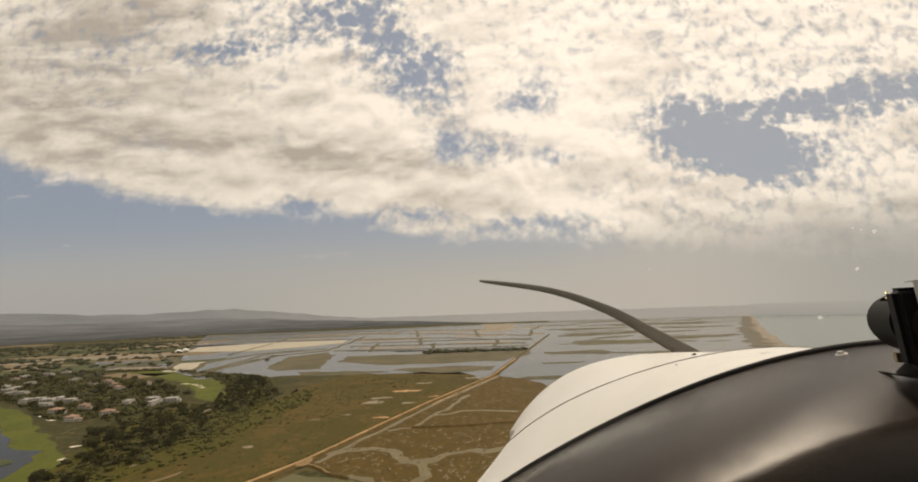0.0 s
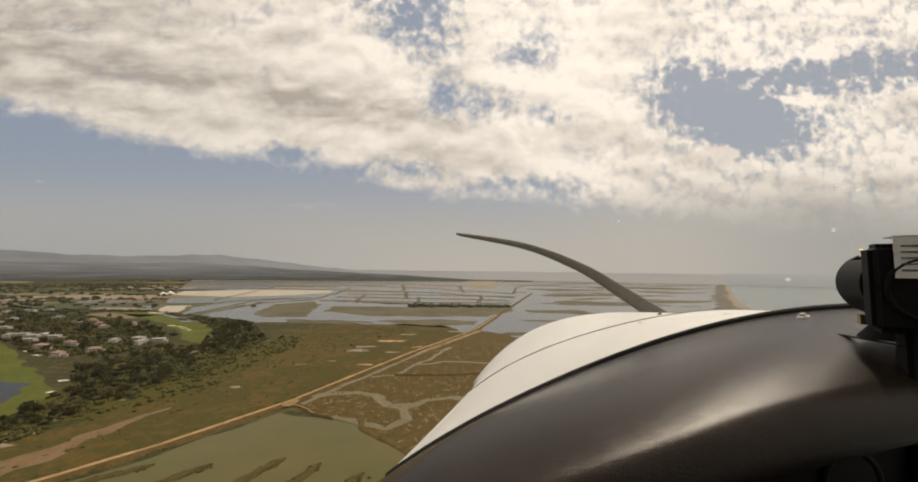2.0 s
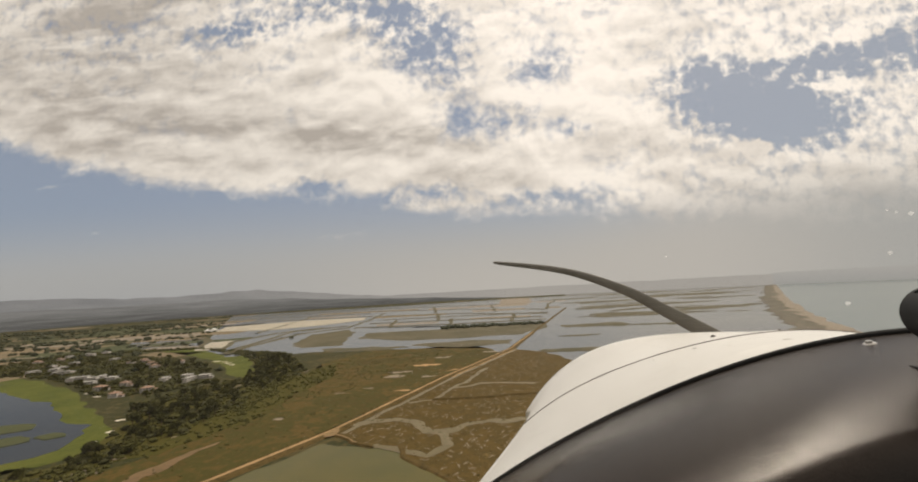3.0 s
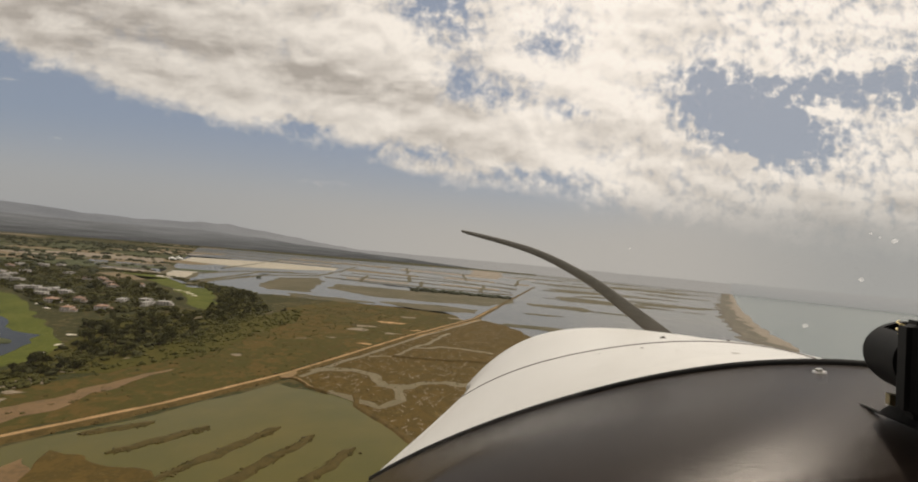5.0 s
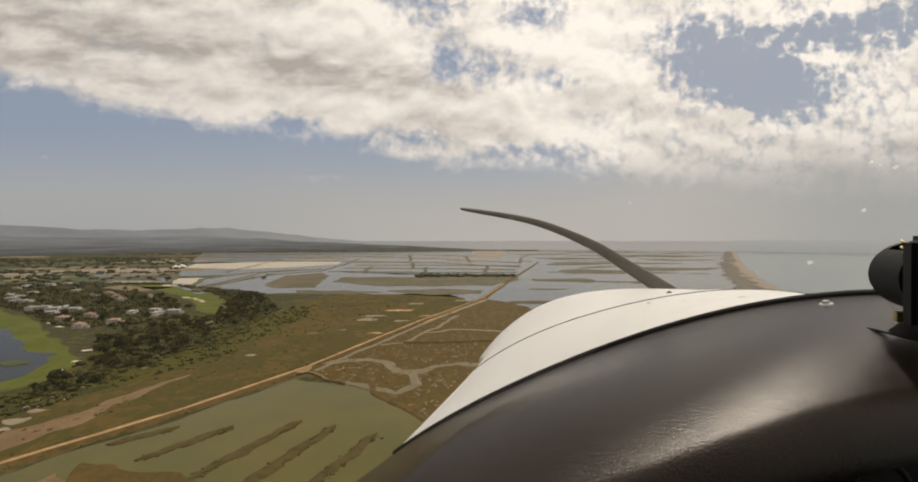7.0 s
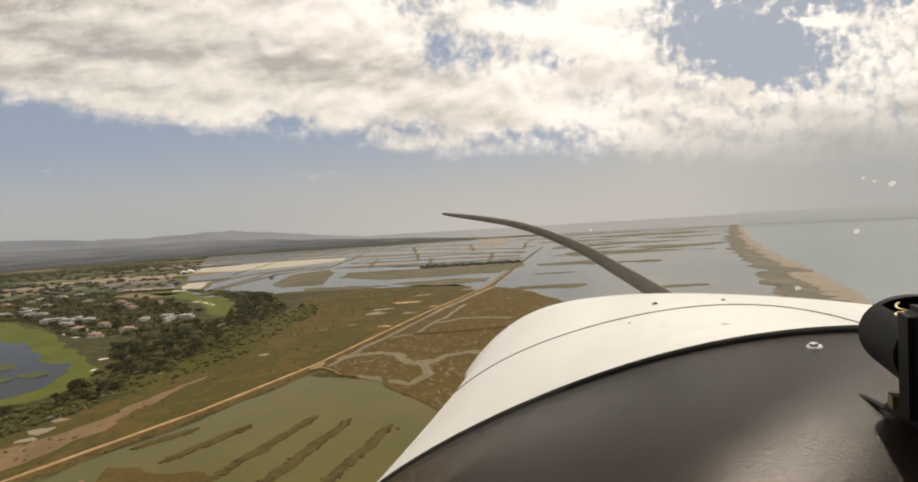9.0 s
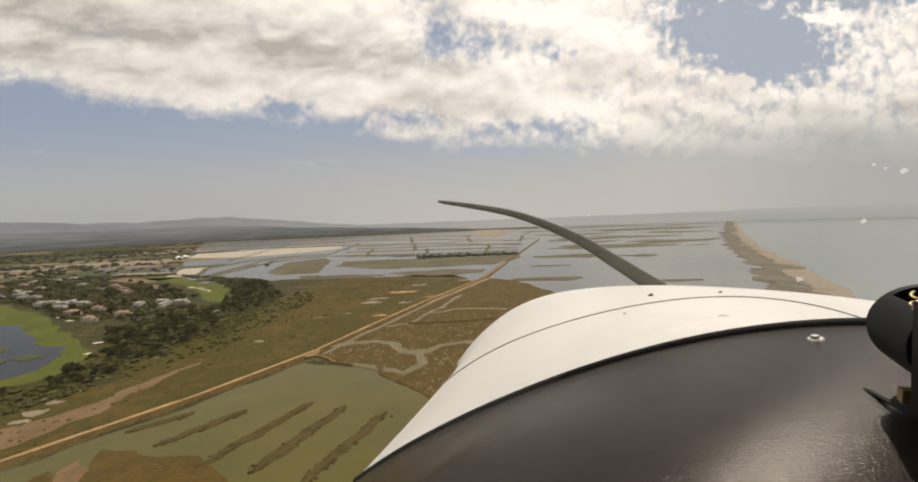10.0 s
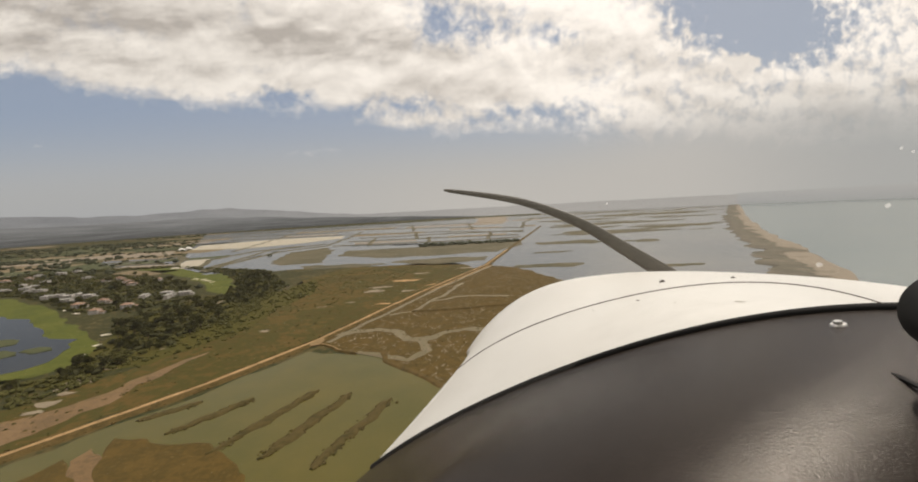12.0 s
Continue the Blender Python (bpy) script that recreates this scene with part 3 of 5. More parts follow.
# land and sand in the near corner of the pond
thing("pond_land", sheet([(-223, 216), (-180, 209), (-158, 208), (-139, 193), (-117, 178), (-113, 150), (-150, 120), (-190, 170), (-219, 209)], 0.5, 0.5, 6, 5, 14, 1.5), M_MARSH, "brown weedy land in the corner of the pond", "land", kind="structure")
thing("pond_land", sheet([(-240, 180), (-233, 197), (-205, 176), (-186, 164), (-190, 140), (-225, 150)], 0.48, 0.5, 6, 5, 14, 1.5), M_MARSH, "brown weedy land beside the dyke", "land", kind="structure")
thing("sand_patch", sheet([(-228, 197), (-226, 206), (-209, 198), (-184, 175), (-190, 171), (-212, 183)], 0.40, 0.4, 5, 4, 12, 1), M_SILT, "damp orange sand in the pond's corner", "sand", kind="structure")
for x, y, rx, ry in ((-331, 332, 7, 3), (-324, 303, 6, 3), (-322, 284, 8, 3), (-318, 268, 9, 4), (-316, 254, 8, 3), (-367, 326, 5, 2), (-340, 310, 6, 2), (-345, 350, 5, 2), (-334, 290, 6, 2)):
    ring = [(x + rx * math.cos(a / 8 * math.tau), y + ry * math.sin(a / 8 * math.tau)) for a in range(8)]
    thing("bare_patch", sheet(ring, 0.26, 0.3, 3, 5, 9), M_MUD, "bare sandy patch between the shrubs", "bare ground", "bare patches", kind="structure")

# creeks in the marsh
CREEKS = ([(-146, 392), (-123, 401), (-100, 407), (-79, 398), (-62, 369), (-44, 364)], [(-44, 364), (-23, 384), (-5, 389), (60, 396)], [(-44, 364), (-40, 332), (-53, 316), (-80, 326), (-105, 342)],
          [(-100, 460), (-70, 470), (-50, 520), (-30, 560), (-6, 640)], [(-50, 520), (-10, 540), (60, 530)])
for line, w in zip(CREEKS, (5.5, 5.0, 4.0, 3.2, 3.2)):
    thing("creek", ribbon(line, [(-w, 0.47), (0, 0.50), (w, 0.47)], 5, 7, 18, vary=0.6), M_CREEK, "winding muddy tidal creek in the marsh", "creek", "creeks in the marsh", kind="structure")
DITCH = offset(ROAD, 14)[3:6]
thing("ditch", ribbon(DITCH, [(-3, 0.47), (0, 0.50), (3, 0.47)], 8, 3, 30, vary=0.5), M_CREEK, "still water ditch along the dyke", "ditch", kind="structure")

# made-up strip on the marsh, imitates the dark blur of a propeller blade
thing("hedge_bank", ribbon([(-72, 470), (-42, 470), (1, 473), (60, 481)], [(-3.5, 0.3), (-1.5, 2.2), (1.5, 2.2), (3.5, 0.3)], 4, 3, 12, vary=0.5), M_BANK, "dark strip standing in for a propeller blade's blur", "bank", kind="structure")
flecks = bmesh.new()
for x, y in scatter(MARSH, 1000, rnd):
    a, n = rnd.uniform(0, 6.3), rnd.randint(3, 6)
    px, py, prev = x, y, None
    for i in range(n):
        w = 0.55 * math.sin(math.pi * (i + 0.5) / n) * rnd.uniform(0.6, 1.4)
        cur = [flecks.verts.new((px - math.sin(a) * w, py + math.cos(a) * w, 0.52)), flecks.verts.new((px + math.sin(a) * w, py - math.cos(a) * w, 0.52))]
        if prev:
            flecks.faces.new((prev[0], prev[1], cur[1], cur[0]))
        prev, a = cur, a + rnd.gauss(0, 0.5)
        px, py = px + math.cos(a) * 1.5, py + math.sin(a) * 1.5
thing("mud_flecks", flecks, M_MUD, "pale mud runnels scattered through the marsh", "mud", kind="stuff")

# mud channel, bare patches
MUD = [(-345, 180), (-330, 236), (-303, 258), (-289, 282), (-282, 309), (-275, 332), (-261, 366), (-267, 326), (-269, 296), (-270, 268), (-278, 236), (-300, 190)]
thing("mud_flat", sheet(MUD, 0.11, 0.2, 6, 9, 16), M_SILT, "pale drying mud channel", "mud flat", kind="structure")
for x, y, rx, ry, mat in ((-112, 690, 26, 8, M_ROAD), (-150, 610, 16, 9, M_MUD), (-95, 600, 11, 5, M_MUD), (10, 800, 22, 9, M_MUD), (-30, 655, 9, 4, M_ROAD), (-170, 540, 8, 3, M_MUD), (-235, 420, 6, 3, M_MUD),
                          (-205, 520, 7, 2, M_MUD), (-120, 520, 12, 4, M_ROAD), (-352, 304, 11, 5, M_MUD), (-338, 326, 9, 4, M_MUD), (-326, 350, 8, 3, M_MUD), (-318, 380, 5, 3, M_MUD), (-300, 420, 5, 2, M_MUD), (-150, 640, 20, 5, M_MUD), (-60, 640, 10, 3, M_ROAD), (-90, 760, 18, 6, M_MUD)):
    ring = [(x + rx * math.cos(a / 8 * math.tau), y + ry * math.sin(a / 8 * math.tau)) for a in range(8)]
    thing("bare_patch", sheet(ring, 0.13, 0.2, 3, 7, 9), mat, "bare sandy patch in the meadow", "bare ground", "bare patches", kind="structure")

# golf course with its lake
LAKE = [(-424, 350), (-436, 395), (-462, 424), (-540, 458), (-600, 500), (-640, 532), (-690, 550), (-800, 590), (-900, 660), (-960, 640), (-860, 560), (-760, 520), (-700, 500), (-720, 450), (-660, 430), (-600, 440),
        (-590, 400), (-540, 370), (-500, 330), (-450, 310)]
GREEN1 = [(-380, 350), (-427, 414), (-520, 480), (-618, 552), (-720, 620), (-850, 690), (-1000, 760), (-1100, 700), (-1050, 560), (-900, 470), (-780, 400), (-640, 340), (-520, 290), (-440, 290), (-395, 320)]
GREEN2 = [(-960, 1075), (-780, 960), (-640, 860), (-556, 778), (-470, 680), (-430, 640), (-450, 720), (-560, 870), (-700, 990), (-850, 1090)]
thing("fairway", sheet(GREEN1, 0.10, 0.2, 16, 14, 45), M_FAIRWAY, "bright mown golf fairway round a lake", "fairway", "fairways", kind="structure")
thing("fairway", sheet(GREEN2, 0.10, 0.2, 16, 12, 45), M_FAIRWAY, "bright mown golf fairway between trees", "fairway", "fairways", kind="structure")
thing("lake", sheet(LAKE, 0.20, 0.3, 14, 16, 40), M_LAKE, "dark blue-grey golf course lake", "lake", kind="structure")
for x, y, r in ((-470, 392, 9), (-505, 380, 14), (-560, 420, 18)):
    ring = [(x + 1.7 * r * math.cos(a / 9 * math.tau), y + r * math.sin(a / 9 * math.tau)) for a in range(9)]
    thing("reed_islet", sheet(ring, 0.9, 0.9, 4, 5, 8, 1), M_GREENF, "small reedy islet in the lake", "islet", "islets in the lake", kind="structure")
for x, y, rx, ry in ((-600, 560, 7, 3), (-640, 585, 8, 3), (-440, 440, 6, 3), (-410, 400, 4, 2), (-620, 845, 10, 4), (-590, 830, 8, 3), (-570, 812, 9, 3), (-640, 815, 9, 3), (-545, 790, 7, 3), (-470, 520, 9, 2),
                     (-398, 372, 5, 2), (-640, 400, 6, 3), (-660, 392, 5, 2), (-648, 380, 6, 2)):
    ring = [(x + rx * math.cos(a / 8 * math.tau), y + ry * math.sin(a / 8 * math.tau)) for a in range(8)]
    thing("bunker", sheet(ring, 0.22, 0.25, 2, 4, 6), M_BUNKER, "pale sand bunker in the fairway", "bunker", "bunkers", kind="structure")

# salt pans and water beyond the meadow
BASIN = [(-649, 905), (-690, 1023), (-725, 1397), (-565, 1518), (-360, 1465), (-76, 1330), (195, 1330), (187, 1133), (82, 859), (40, 800), (-50, 905), (-190, 885), (-341, 912), (-496, 905)]
thing("tidal_basin", sheet(BASIN, 0.18, 0.3, 20, 26, 50), M_LAGOON, "still tidal basin between marsh and salt pans", "tidal basin", kind="structure")
for o in ([(-558, 1060), (-630, 1350), (-545, 1465), (-475, 1346), (-398, 1019), (-496, 996)], [(-386, 1159), (-403, 1303), (-97, 1296), (195, 1373), (189, 1197), (85, 1064), (-77, 1047), (-253, 1060)],
          [(-120, 900), (-190, 955), (-60, 985), (60, 965), (50, 905), (-40, 885)], [(-400, 925), (-420, 955), (-270, 955), (-200, 915), (-280, 890)]):
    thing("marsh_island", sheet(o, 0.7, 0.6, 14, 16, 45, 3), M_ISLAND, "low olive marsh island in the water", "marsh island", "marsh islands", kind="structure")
PANS = [(-857, 1092), (-2602, 3766), (-785, 3900), (420, 4150), (1000, 4150), (760, 3050), (560, 2450), (400, 1850), (368, 1736), (204, 1240), (-360, 1470), (-735, 1430), (-700, 1036), (-664, 932)]
thing("salt_pans", sheet(PANS, 0.16, 0.3), M_LAGOON, "wide flat salt pans filled with water", "salt pans", kind="structure")
thing("salt_pans", sheet([(-1201, 1208), (-1385, 1415), (-1144, 1470), (-992, 1317), (-884, 1093)], 0.2, 0.3, 30, 8, 60), M_LAGOON, "dark water pans beside the fields", "salt pans", kind="structure")
for o, label in (([(-841, 1051), (-943, 1257), (-874, 1274), (-765, 1050)], "white bed of drying salt"), ([(-1275, 1728), (-1427, 2020), (-1105, 2214), (-696, 2192), (-645, 1984), (-776, 1781), (-954, 1649)], "long pale bed of drying salt"),
                 ([(-1794, 1528), (-1756, 1584), (-1615, 1705), (-1352, 1731), (-1179, 1510), (-1507, 1467)], "pale dry bed beside the fields")):
    thing("salt_bed", sheet(o, 0.80, 0.7, 30, 6, 50), M_SALT if "salt" in label else M_MUD, label, "salt bed", "salt beds", kind="structure")
PAN_LINES = [[(-652, 934), (-706, 1078), (-697, 1404), (-577, 1559), (-617, 2007)], [(-673, 944), (-722, 1065), (-771, 1506), (-612, 1652)], [(-760, 1050), (-851, 1239), (-828, 1480), (-703, 1621)],
             [(-1478, 2367), (-702, 2281), (-120, 2096), (284, 1777)], [(-899, 2921), (-145, 2540), (334, 2085)], [(-543, 1530), (-84, 1472), (227, 1494)], [(-528, 1718), (-122, 1678), (232, 1608)],
             [(-528, 1914), (-109, 1906), (297, 1856)], [(-2018, 2866), (-1323, 2660), (-813, 2643)], [(-617, 2007), (-687, 2558)], [(-218, 1713), (-264, 2099)], [(-141, 1472), (-160, 1748)],
             [(-377, 1449), (-433, 1829)], [(100, 1496), (134, 1901)], [(-940, 1508), (-1087, 2119)], [(-1080, 2173), (-1278, 2745)], [(-1278, 1300), (-1066, 1362)], [(-1172, 1223), (-971, 1204)], [(-1129, 1457), (-963, 1297)],
             [(-1900, 3250), (-900, 3350), (300, 2900)], [(-300, 2300), (-420, 3100)], [(60, 2130), (40, 2900)], [(334, 2085), (420, 2600), (640, 3400)], [(-860, 1100), (-1010, 1330), (-1180, 1470), (-1500, 1830)]]
for line in PAN_LINES:
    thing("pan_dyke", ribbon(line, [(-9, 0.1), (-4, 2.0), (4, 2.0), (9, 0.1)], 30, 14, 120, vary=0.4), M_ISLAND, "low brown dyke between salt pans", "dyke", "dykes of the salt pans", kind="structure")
for x, y, w, h, mat in ((-330, 1600, 130, 30, M_MUD), (60, 1690, 130, 40, M_MUD), (-420, 2140, 200, 60, M_TAN), (80, 2250, 150, 70, M_MUD), (-900, 2900, 380, 90, M_TAN), (-150, 2800, 260, 90, M_MUD), (-1000, 2450, 180, 50, M_MUD), (520, 3050, 110, 60, M_MUD), (390, 2230, 45, 50, M_TAN)):
    thing("salt_bed", sheet([(x - w, y - h), (x + w, y - h - 12), (x + w * 1.02, y + h), (x - w * 1.1, y + h + 14)], 0.30, 0.3, 40, 14, 80), mat, "drained tan bed in the salt pans", "salt bed", "salt beds", kind="structure")
for x, y, r in ((-1315, 1729, 17), (-1354, 1823, 15), (-1338, 1750, 9)):
    bm = bmesh.new()
    bmesh.ops.create_cone(bm, cap_ends=True, segments=24, radius1=r, radius2=1.5, depth=r * 0.75, matrix=Matrix.Translation((0, 0, r * 0.375)) @ Matrix.Diagonal((1.5, 0.9, 1, 1)))
    bmesh.ops.subdivide_edges(bm, edges=bm.edges[:], cuts=2)
    for v in bm.verts:
        v.co *= 1 + 0.22 * noise.noise(v.co / 6)
    ob = thing("salt_heap", bm, M_HEAP, "white heap of harvested salt", "salt heap", "salt heaps", smooth=True)
    ob.location = (x, y, 0)

# islands in the lagoon
rnd = random.Random(11)
for x, y, rx, ry in ((170, 775, 85, 22), (335, 1205, 115, 52), (1450, 2950, 420, 190), (760, 2060, 260, 120), (690, 1550, 80, 36), (550, 1135, 42, 26), (500, 1570, 80, 70), (560, 1560, 150, 50), (480, 1150, 60, 14), (820, 2560, 260, 90), (1350, 3000, 260, 80), (560, 1950, 120, 50), (950, 2000, 120, 35), (720, 3300, 240, 90), (1500, 3800, 420, 90),
                     (1150, 1700, 60, 14), (900, 1420, 40, 9), (1300, 2500, 150, 30), (2300, 3700, 260, 60), (400, 700, 60, 12), (230, 980, 55, 12), (1900, 3000, 200, 24), (1100, 4200, 420, 90), (420, 1500, 60, 16), (1700, 3350, 260, 30)):
    ring = [(x + rx * math.cos(a / 10 * math.tau) * rnd.uniform(0.7, 1.2), y + ry * math.sin(a / 10 * math.tau) * rnd.uniform(0.6, 1.3)) for a in range(10)]
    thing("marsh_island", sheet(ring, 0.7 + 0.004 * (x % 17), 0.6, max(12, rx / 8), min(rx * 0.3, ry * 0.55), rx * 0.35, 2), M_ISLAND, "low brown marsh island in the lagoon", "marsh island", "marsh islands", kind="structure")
thing("sand_bank", sheet([(105, 2650), (160, 4300), (500, 4200), (290, 2640)], 0.9, 0.8, 40, 60, 160, 5), M_SAND, "bare ochre bank beyond the salt pans", "sand bank", kind="structure")

rnd = random.Random(13)
for k in range(34):
    d, a = rnd.uniform(1500, 4500), radians(rnd.uniform(13, 33))
    x, y, rx = d * math.sin(a), d * math.cos(a), rnd.uniform(60, 230)
    ry = rx * rnd.uniform(0.08, 0.25)
    turn = rnd.uniform(-0.2, 0.5)
    bar = [(x + rx * math.cos(q / 10 * math.tau) * math.cos(turn) - ry * math.sin(q / 10 * math.tau) * math.sin(turn), y + rx * math.cos(q / 10 * math.tau) * math.sin(turn) + ry * math.sin(q / 10 * math.tau) * math.cos(turn)) for q in range(10)]
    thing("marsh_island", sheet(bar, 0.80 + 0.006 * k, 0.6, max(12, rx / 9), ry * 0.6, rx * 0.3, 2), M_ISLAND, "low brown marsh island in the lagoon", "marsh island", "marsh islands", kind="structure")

# fields and woods inland
rnd = random.Random(21)
for i in range(90):
    d = rnd.uniform(1250, 4500)
    a = radians(rnd.uniform(-62, -36) if d < 3600 else rnd.uniform(-60, 4))
    x, y = d * math.sin(a), d * math.cos(a)
    if inside((x, y), PANS) or inside((x, y), GREEN2):
        continue
    w, h, t = rnd.uniform(70, 260), rnd.uniform(25, 80), rnd.uniform(-0.25, 0.35)
    box = [(x + p * w * math.cos(t) - q * h * math.sin(t), y + p * w * math.sin(t) + q * h * math.cos(t)) for p, q in ((-1, -1), (1, -1), (1, 1), (-1, 1))]
    thing("field", sheet(box, 0.07 + 0.006 * i, 0.2 + 0.006 * i, 60, 30, 120), rnd.choice((M_TAN, M_TAN, M_GREENF, M_GREENF, M_MUD)), "farm field on the plain", "field", "fields", kind="structure")


def wood_belt(places, low, high, label):
    return thing("woods", clumps(places, random.Random(len(places)), low, high), M_WOODS, label, "woods", kind="stuff")


rnd = random.Random(31)
far = []
for i in range(60):
    d = rnd.uniform(1500, 3400) if i < 16 else rnd.uniform(3000, 4400)
    a = radians(rnd.uniform(-64, -38) if d < 3700 else rnd.uniform(-64, 12))
    w = rnd.uniform(150, 420)
    for k in range(26):
        x, y = d * math.sin(a) + rnd.gauss(0, w), d * math.cos(a) + rnd.gauss(0, 26)
        if not inside((x, y), PANS) and not inside((x, y), LAGOON):
            far.append((x, y))
wood_belt(far, 6, 13, "dark belts of far trees on the plain")
wood_belt([(rnd.uniform(-160, 190), 1335 + rnd.gauss(0, 12)) for k in range(110)], 6, 12, "dark row of trees on the island")

# backdrop of hills and far shore, with the haze in its colours
verts, faces, n = [], [], 260
for i in range(n + 1):
    a = radians(-110 + 146 * i / n)
    deg = math.degrees(a)
    hill = 150 * max(0.0, min(1.0, (-15 - deg) / 17)) ** 0.9
    hill *= 0.86 + 0.30 * noise.noise(Vector((deg / 8, 2.2, 0))) + 0.12 * noise.noise(Vector((deg / 2, 7.2, 0)))
    hill += 22 * math.exp(-((deg + 32.5) / 1.6) ** 2)
    top = 112 + hill + 7 * noise.noise(Vector((deg / 1.5, 0.3, 0)))
    r = 4900
    verts += [(r * math.sin(a), r * math.cos(a), -2), (r * math.sin(a), r * math.cos(a), top)]
for i in range(n):
    faces.append((2 * i, 2 * i + 2, 2 * i + 3, 2 * i + 1))
thing("backdrop", raw(verts, faces), M_HILLS, "blue-grey hills and far shore, haze painted into the glow", "hills", kind="structure")
verts = []
for i in range(31):
    a = radians(36 + 70 * i / 30)
    verts += [(4900 * math.sin(a), 4900 * math.cos(a), -2), (4900 * math.sin(a), 4900 * math.cos(a), 122)]
thing("backdrop", raw(verts, [(2 * i, 2 * i + 2, 2 * i + 3, 2 * i + 1) for i in range(30)]), M_SEAHAZE, "pale sea backdrop with painted haze towards the horizon", "sea", kind="structure")
verts, n = [], 160
for i in range(n + 1):
    a = radians(-100 + 104 * i / n)
    top = 82 + 78 * max(0.0, min(1.0, (-16 - math.degrees(a)) / 16)) + 12 * noise.noise(Vector((i / 6, 1.3, 0))) + 6 * noise.noise(Vector((i / 1.7, 4.3, 0)))
    top = -2 + (top + 2) * min(1.0, (n - i) / 30)
    verts += [(4860 * math.sin(a), 4860 * math.cos(a), -2), (4860 * math.sin(a), 4860 * math.cos(a), top)]
thing("backdrop", raw(verts, [(2 * i, 2 * i + 2, 2 * i + 3, 2 * i + 1) for i in range(n)]), M_FARWOOD, "dark wooded plain before the hills, paled upward by painted haze", "woods", kind="structure")
M_VERGE = material("verge_grass", ((0.0291, 0.0300, 0.0035), (0.0526, 0.0460, 0.0056), (0.0493, 0.0360, 0.0063)), 0.05, fine=9)


# ---- trees, shrubs and villas round the golf course ----
def tree_kind(seed, height, width, leaf):
    rnd = random.Random(seed)
    root = new("tree")
    root.location = (0, 0, -500)
    bm = bmesh.new()
    bmesh.ops.create_cone(bm, cap_ends=True, segments=6, radius1=0.35, radius2=0.12, depth=height * 0.7, matrix=Matrix.Translation((0, 0, height * 0.35)))
    for k in range(5):
        a, lift = k * 1.26 + rnd.uniform(-0.3, 0.3), rnd.uniform(0.5, 0.9)
        m = Matrix.Translation((0, 0, height * rnd.uniform(0.3, 0.5))) @ Matrix.Rotation(a, 4, "Z") @ Matrix.Rotation(lift, 4, "Y") @ Matrix.Translation((0, 0, width * 0.22))
        bmesh.ops.create_cone(bm, cap_ends=True, segments=5, radius1=0.14, radius2=0.04, depth=width * 0.45, matrix=m)
    part("trunk", bm, M_BARK, root)
    verts, faces = [], []
    lobes = [(rnd.gauss(0, width * 0.22), rnd.gauss(0, width * 0.22), height * rnd.uniform(0.5, 0.85), width * rnd.uniform(0.2, 0.34)) for k in range(7)]
    for k in range(170):
        lx, ly, lz, lr = rnd.choice(lobes)
        d = Vector((rnd.gauss(0, 1), rnd.gauss(0, 1), rnd.gauss(0, 0.8))).normalized() * lr * rnd.uniform(0.6, 1.1)
        c = Vector((lx, ly, lz)) + d
        for q in range(3):
            s = rnd.uniform(0.45, 1.0)
            t1 = Vector((rnd.gauss(0, 1), rnd.gauss(0, 1), rnd.gauss(0, 0.7))).normalized() * s
            t2 = Vector((rnd.gauss(0, 1), rnd.gauss(0, 1), rnd.gauss(0, 0.7))).normalized() * s
            b = len(verts)
            verts += [tuple(c - t1), tuple(c + t2), tuple(c + t1), tuple(c - t2)]
            faces.append((b, b + 1, b + 2, b + 3))
    part("crown", raw(verts, faces), leaf, root)
    return root


TREES = [tagged(tree_kind(1, 9, 8, M_LEAF), "dark green umbrella pine with an uneven crown", "tree", "trees round the golf course"),
         tagged(tree_kind(2, 12, 8, M_LEAF), "tall dark pine with a ragged crown", "tree", "trees round the golf course"),
         tagged(tree_kind(3, 6, 7, M_LEAF2), "broad olive-green tree with a loose crown", "tree", "trees round the golf course")]
BELT = [(-410, 270), (-372, 325), (-395, 380), (-420, 430), (-470, 480), (-480, 560), (-430, 650), (-470, 760), (-540, 860), (-480, 900), (-400, 760), (-330, 690), (-345, 560), (-325, 470), (-320, 380), (-345, 290)]
VILLAGE = [(-500, 540), (-620, 570), (-760, 660), (-900, 730), (-1300, 800), (-1250, 1050), (-980, 1000), (-800, 930), (-640, 830), (-560, 740), (-480, 640)]
NORTH = [(-480, 910), (-640, 1000), (-900, 1120), (-1300, 1120), (-1300, 1040), (-960, 1090), (-740, 960), (-560, 860), (-430, 740), (-380, 760)]
COTTAGES = [(-960, 520), (-880, 480), (-740, 400), (-620, 330), (-640, 230), (-900, 300), (-1200, 460)]

HAMLETS = ((-764, 682, 4, "white"), (-707, 650, 2, "white"), (-539, 650, 4, "white"), (-1037, 868, 2, "white"), (-989, 801, 3, "white"), (-1149, 1069, 2, "white"), (-1190, 1030, 2, "white"), (-626, 603, 2, "tiled"),
           (-832, 866, 3, "tiled"), (-716, 807, 2, "tiled"), (-764, 823, 1, "tiled"), (-550, 551, 2, "tiled"), (-955, 946, 1, "white"), (-1172, 948, 2, "tiled"), (-900, 760, 2, "white"))
rnd = random.Random(40)
VILLAS, ROOFS = [], []
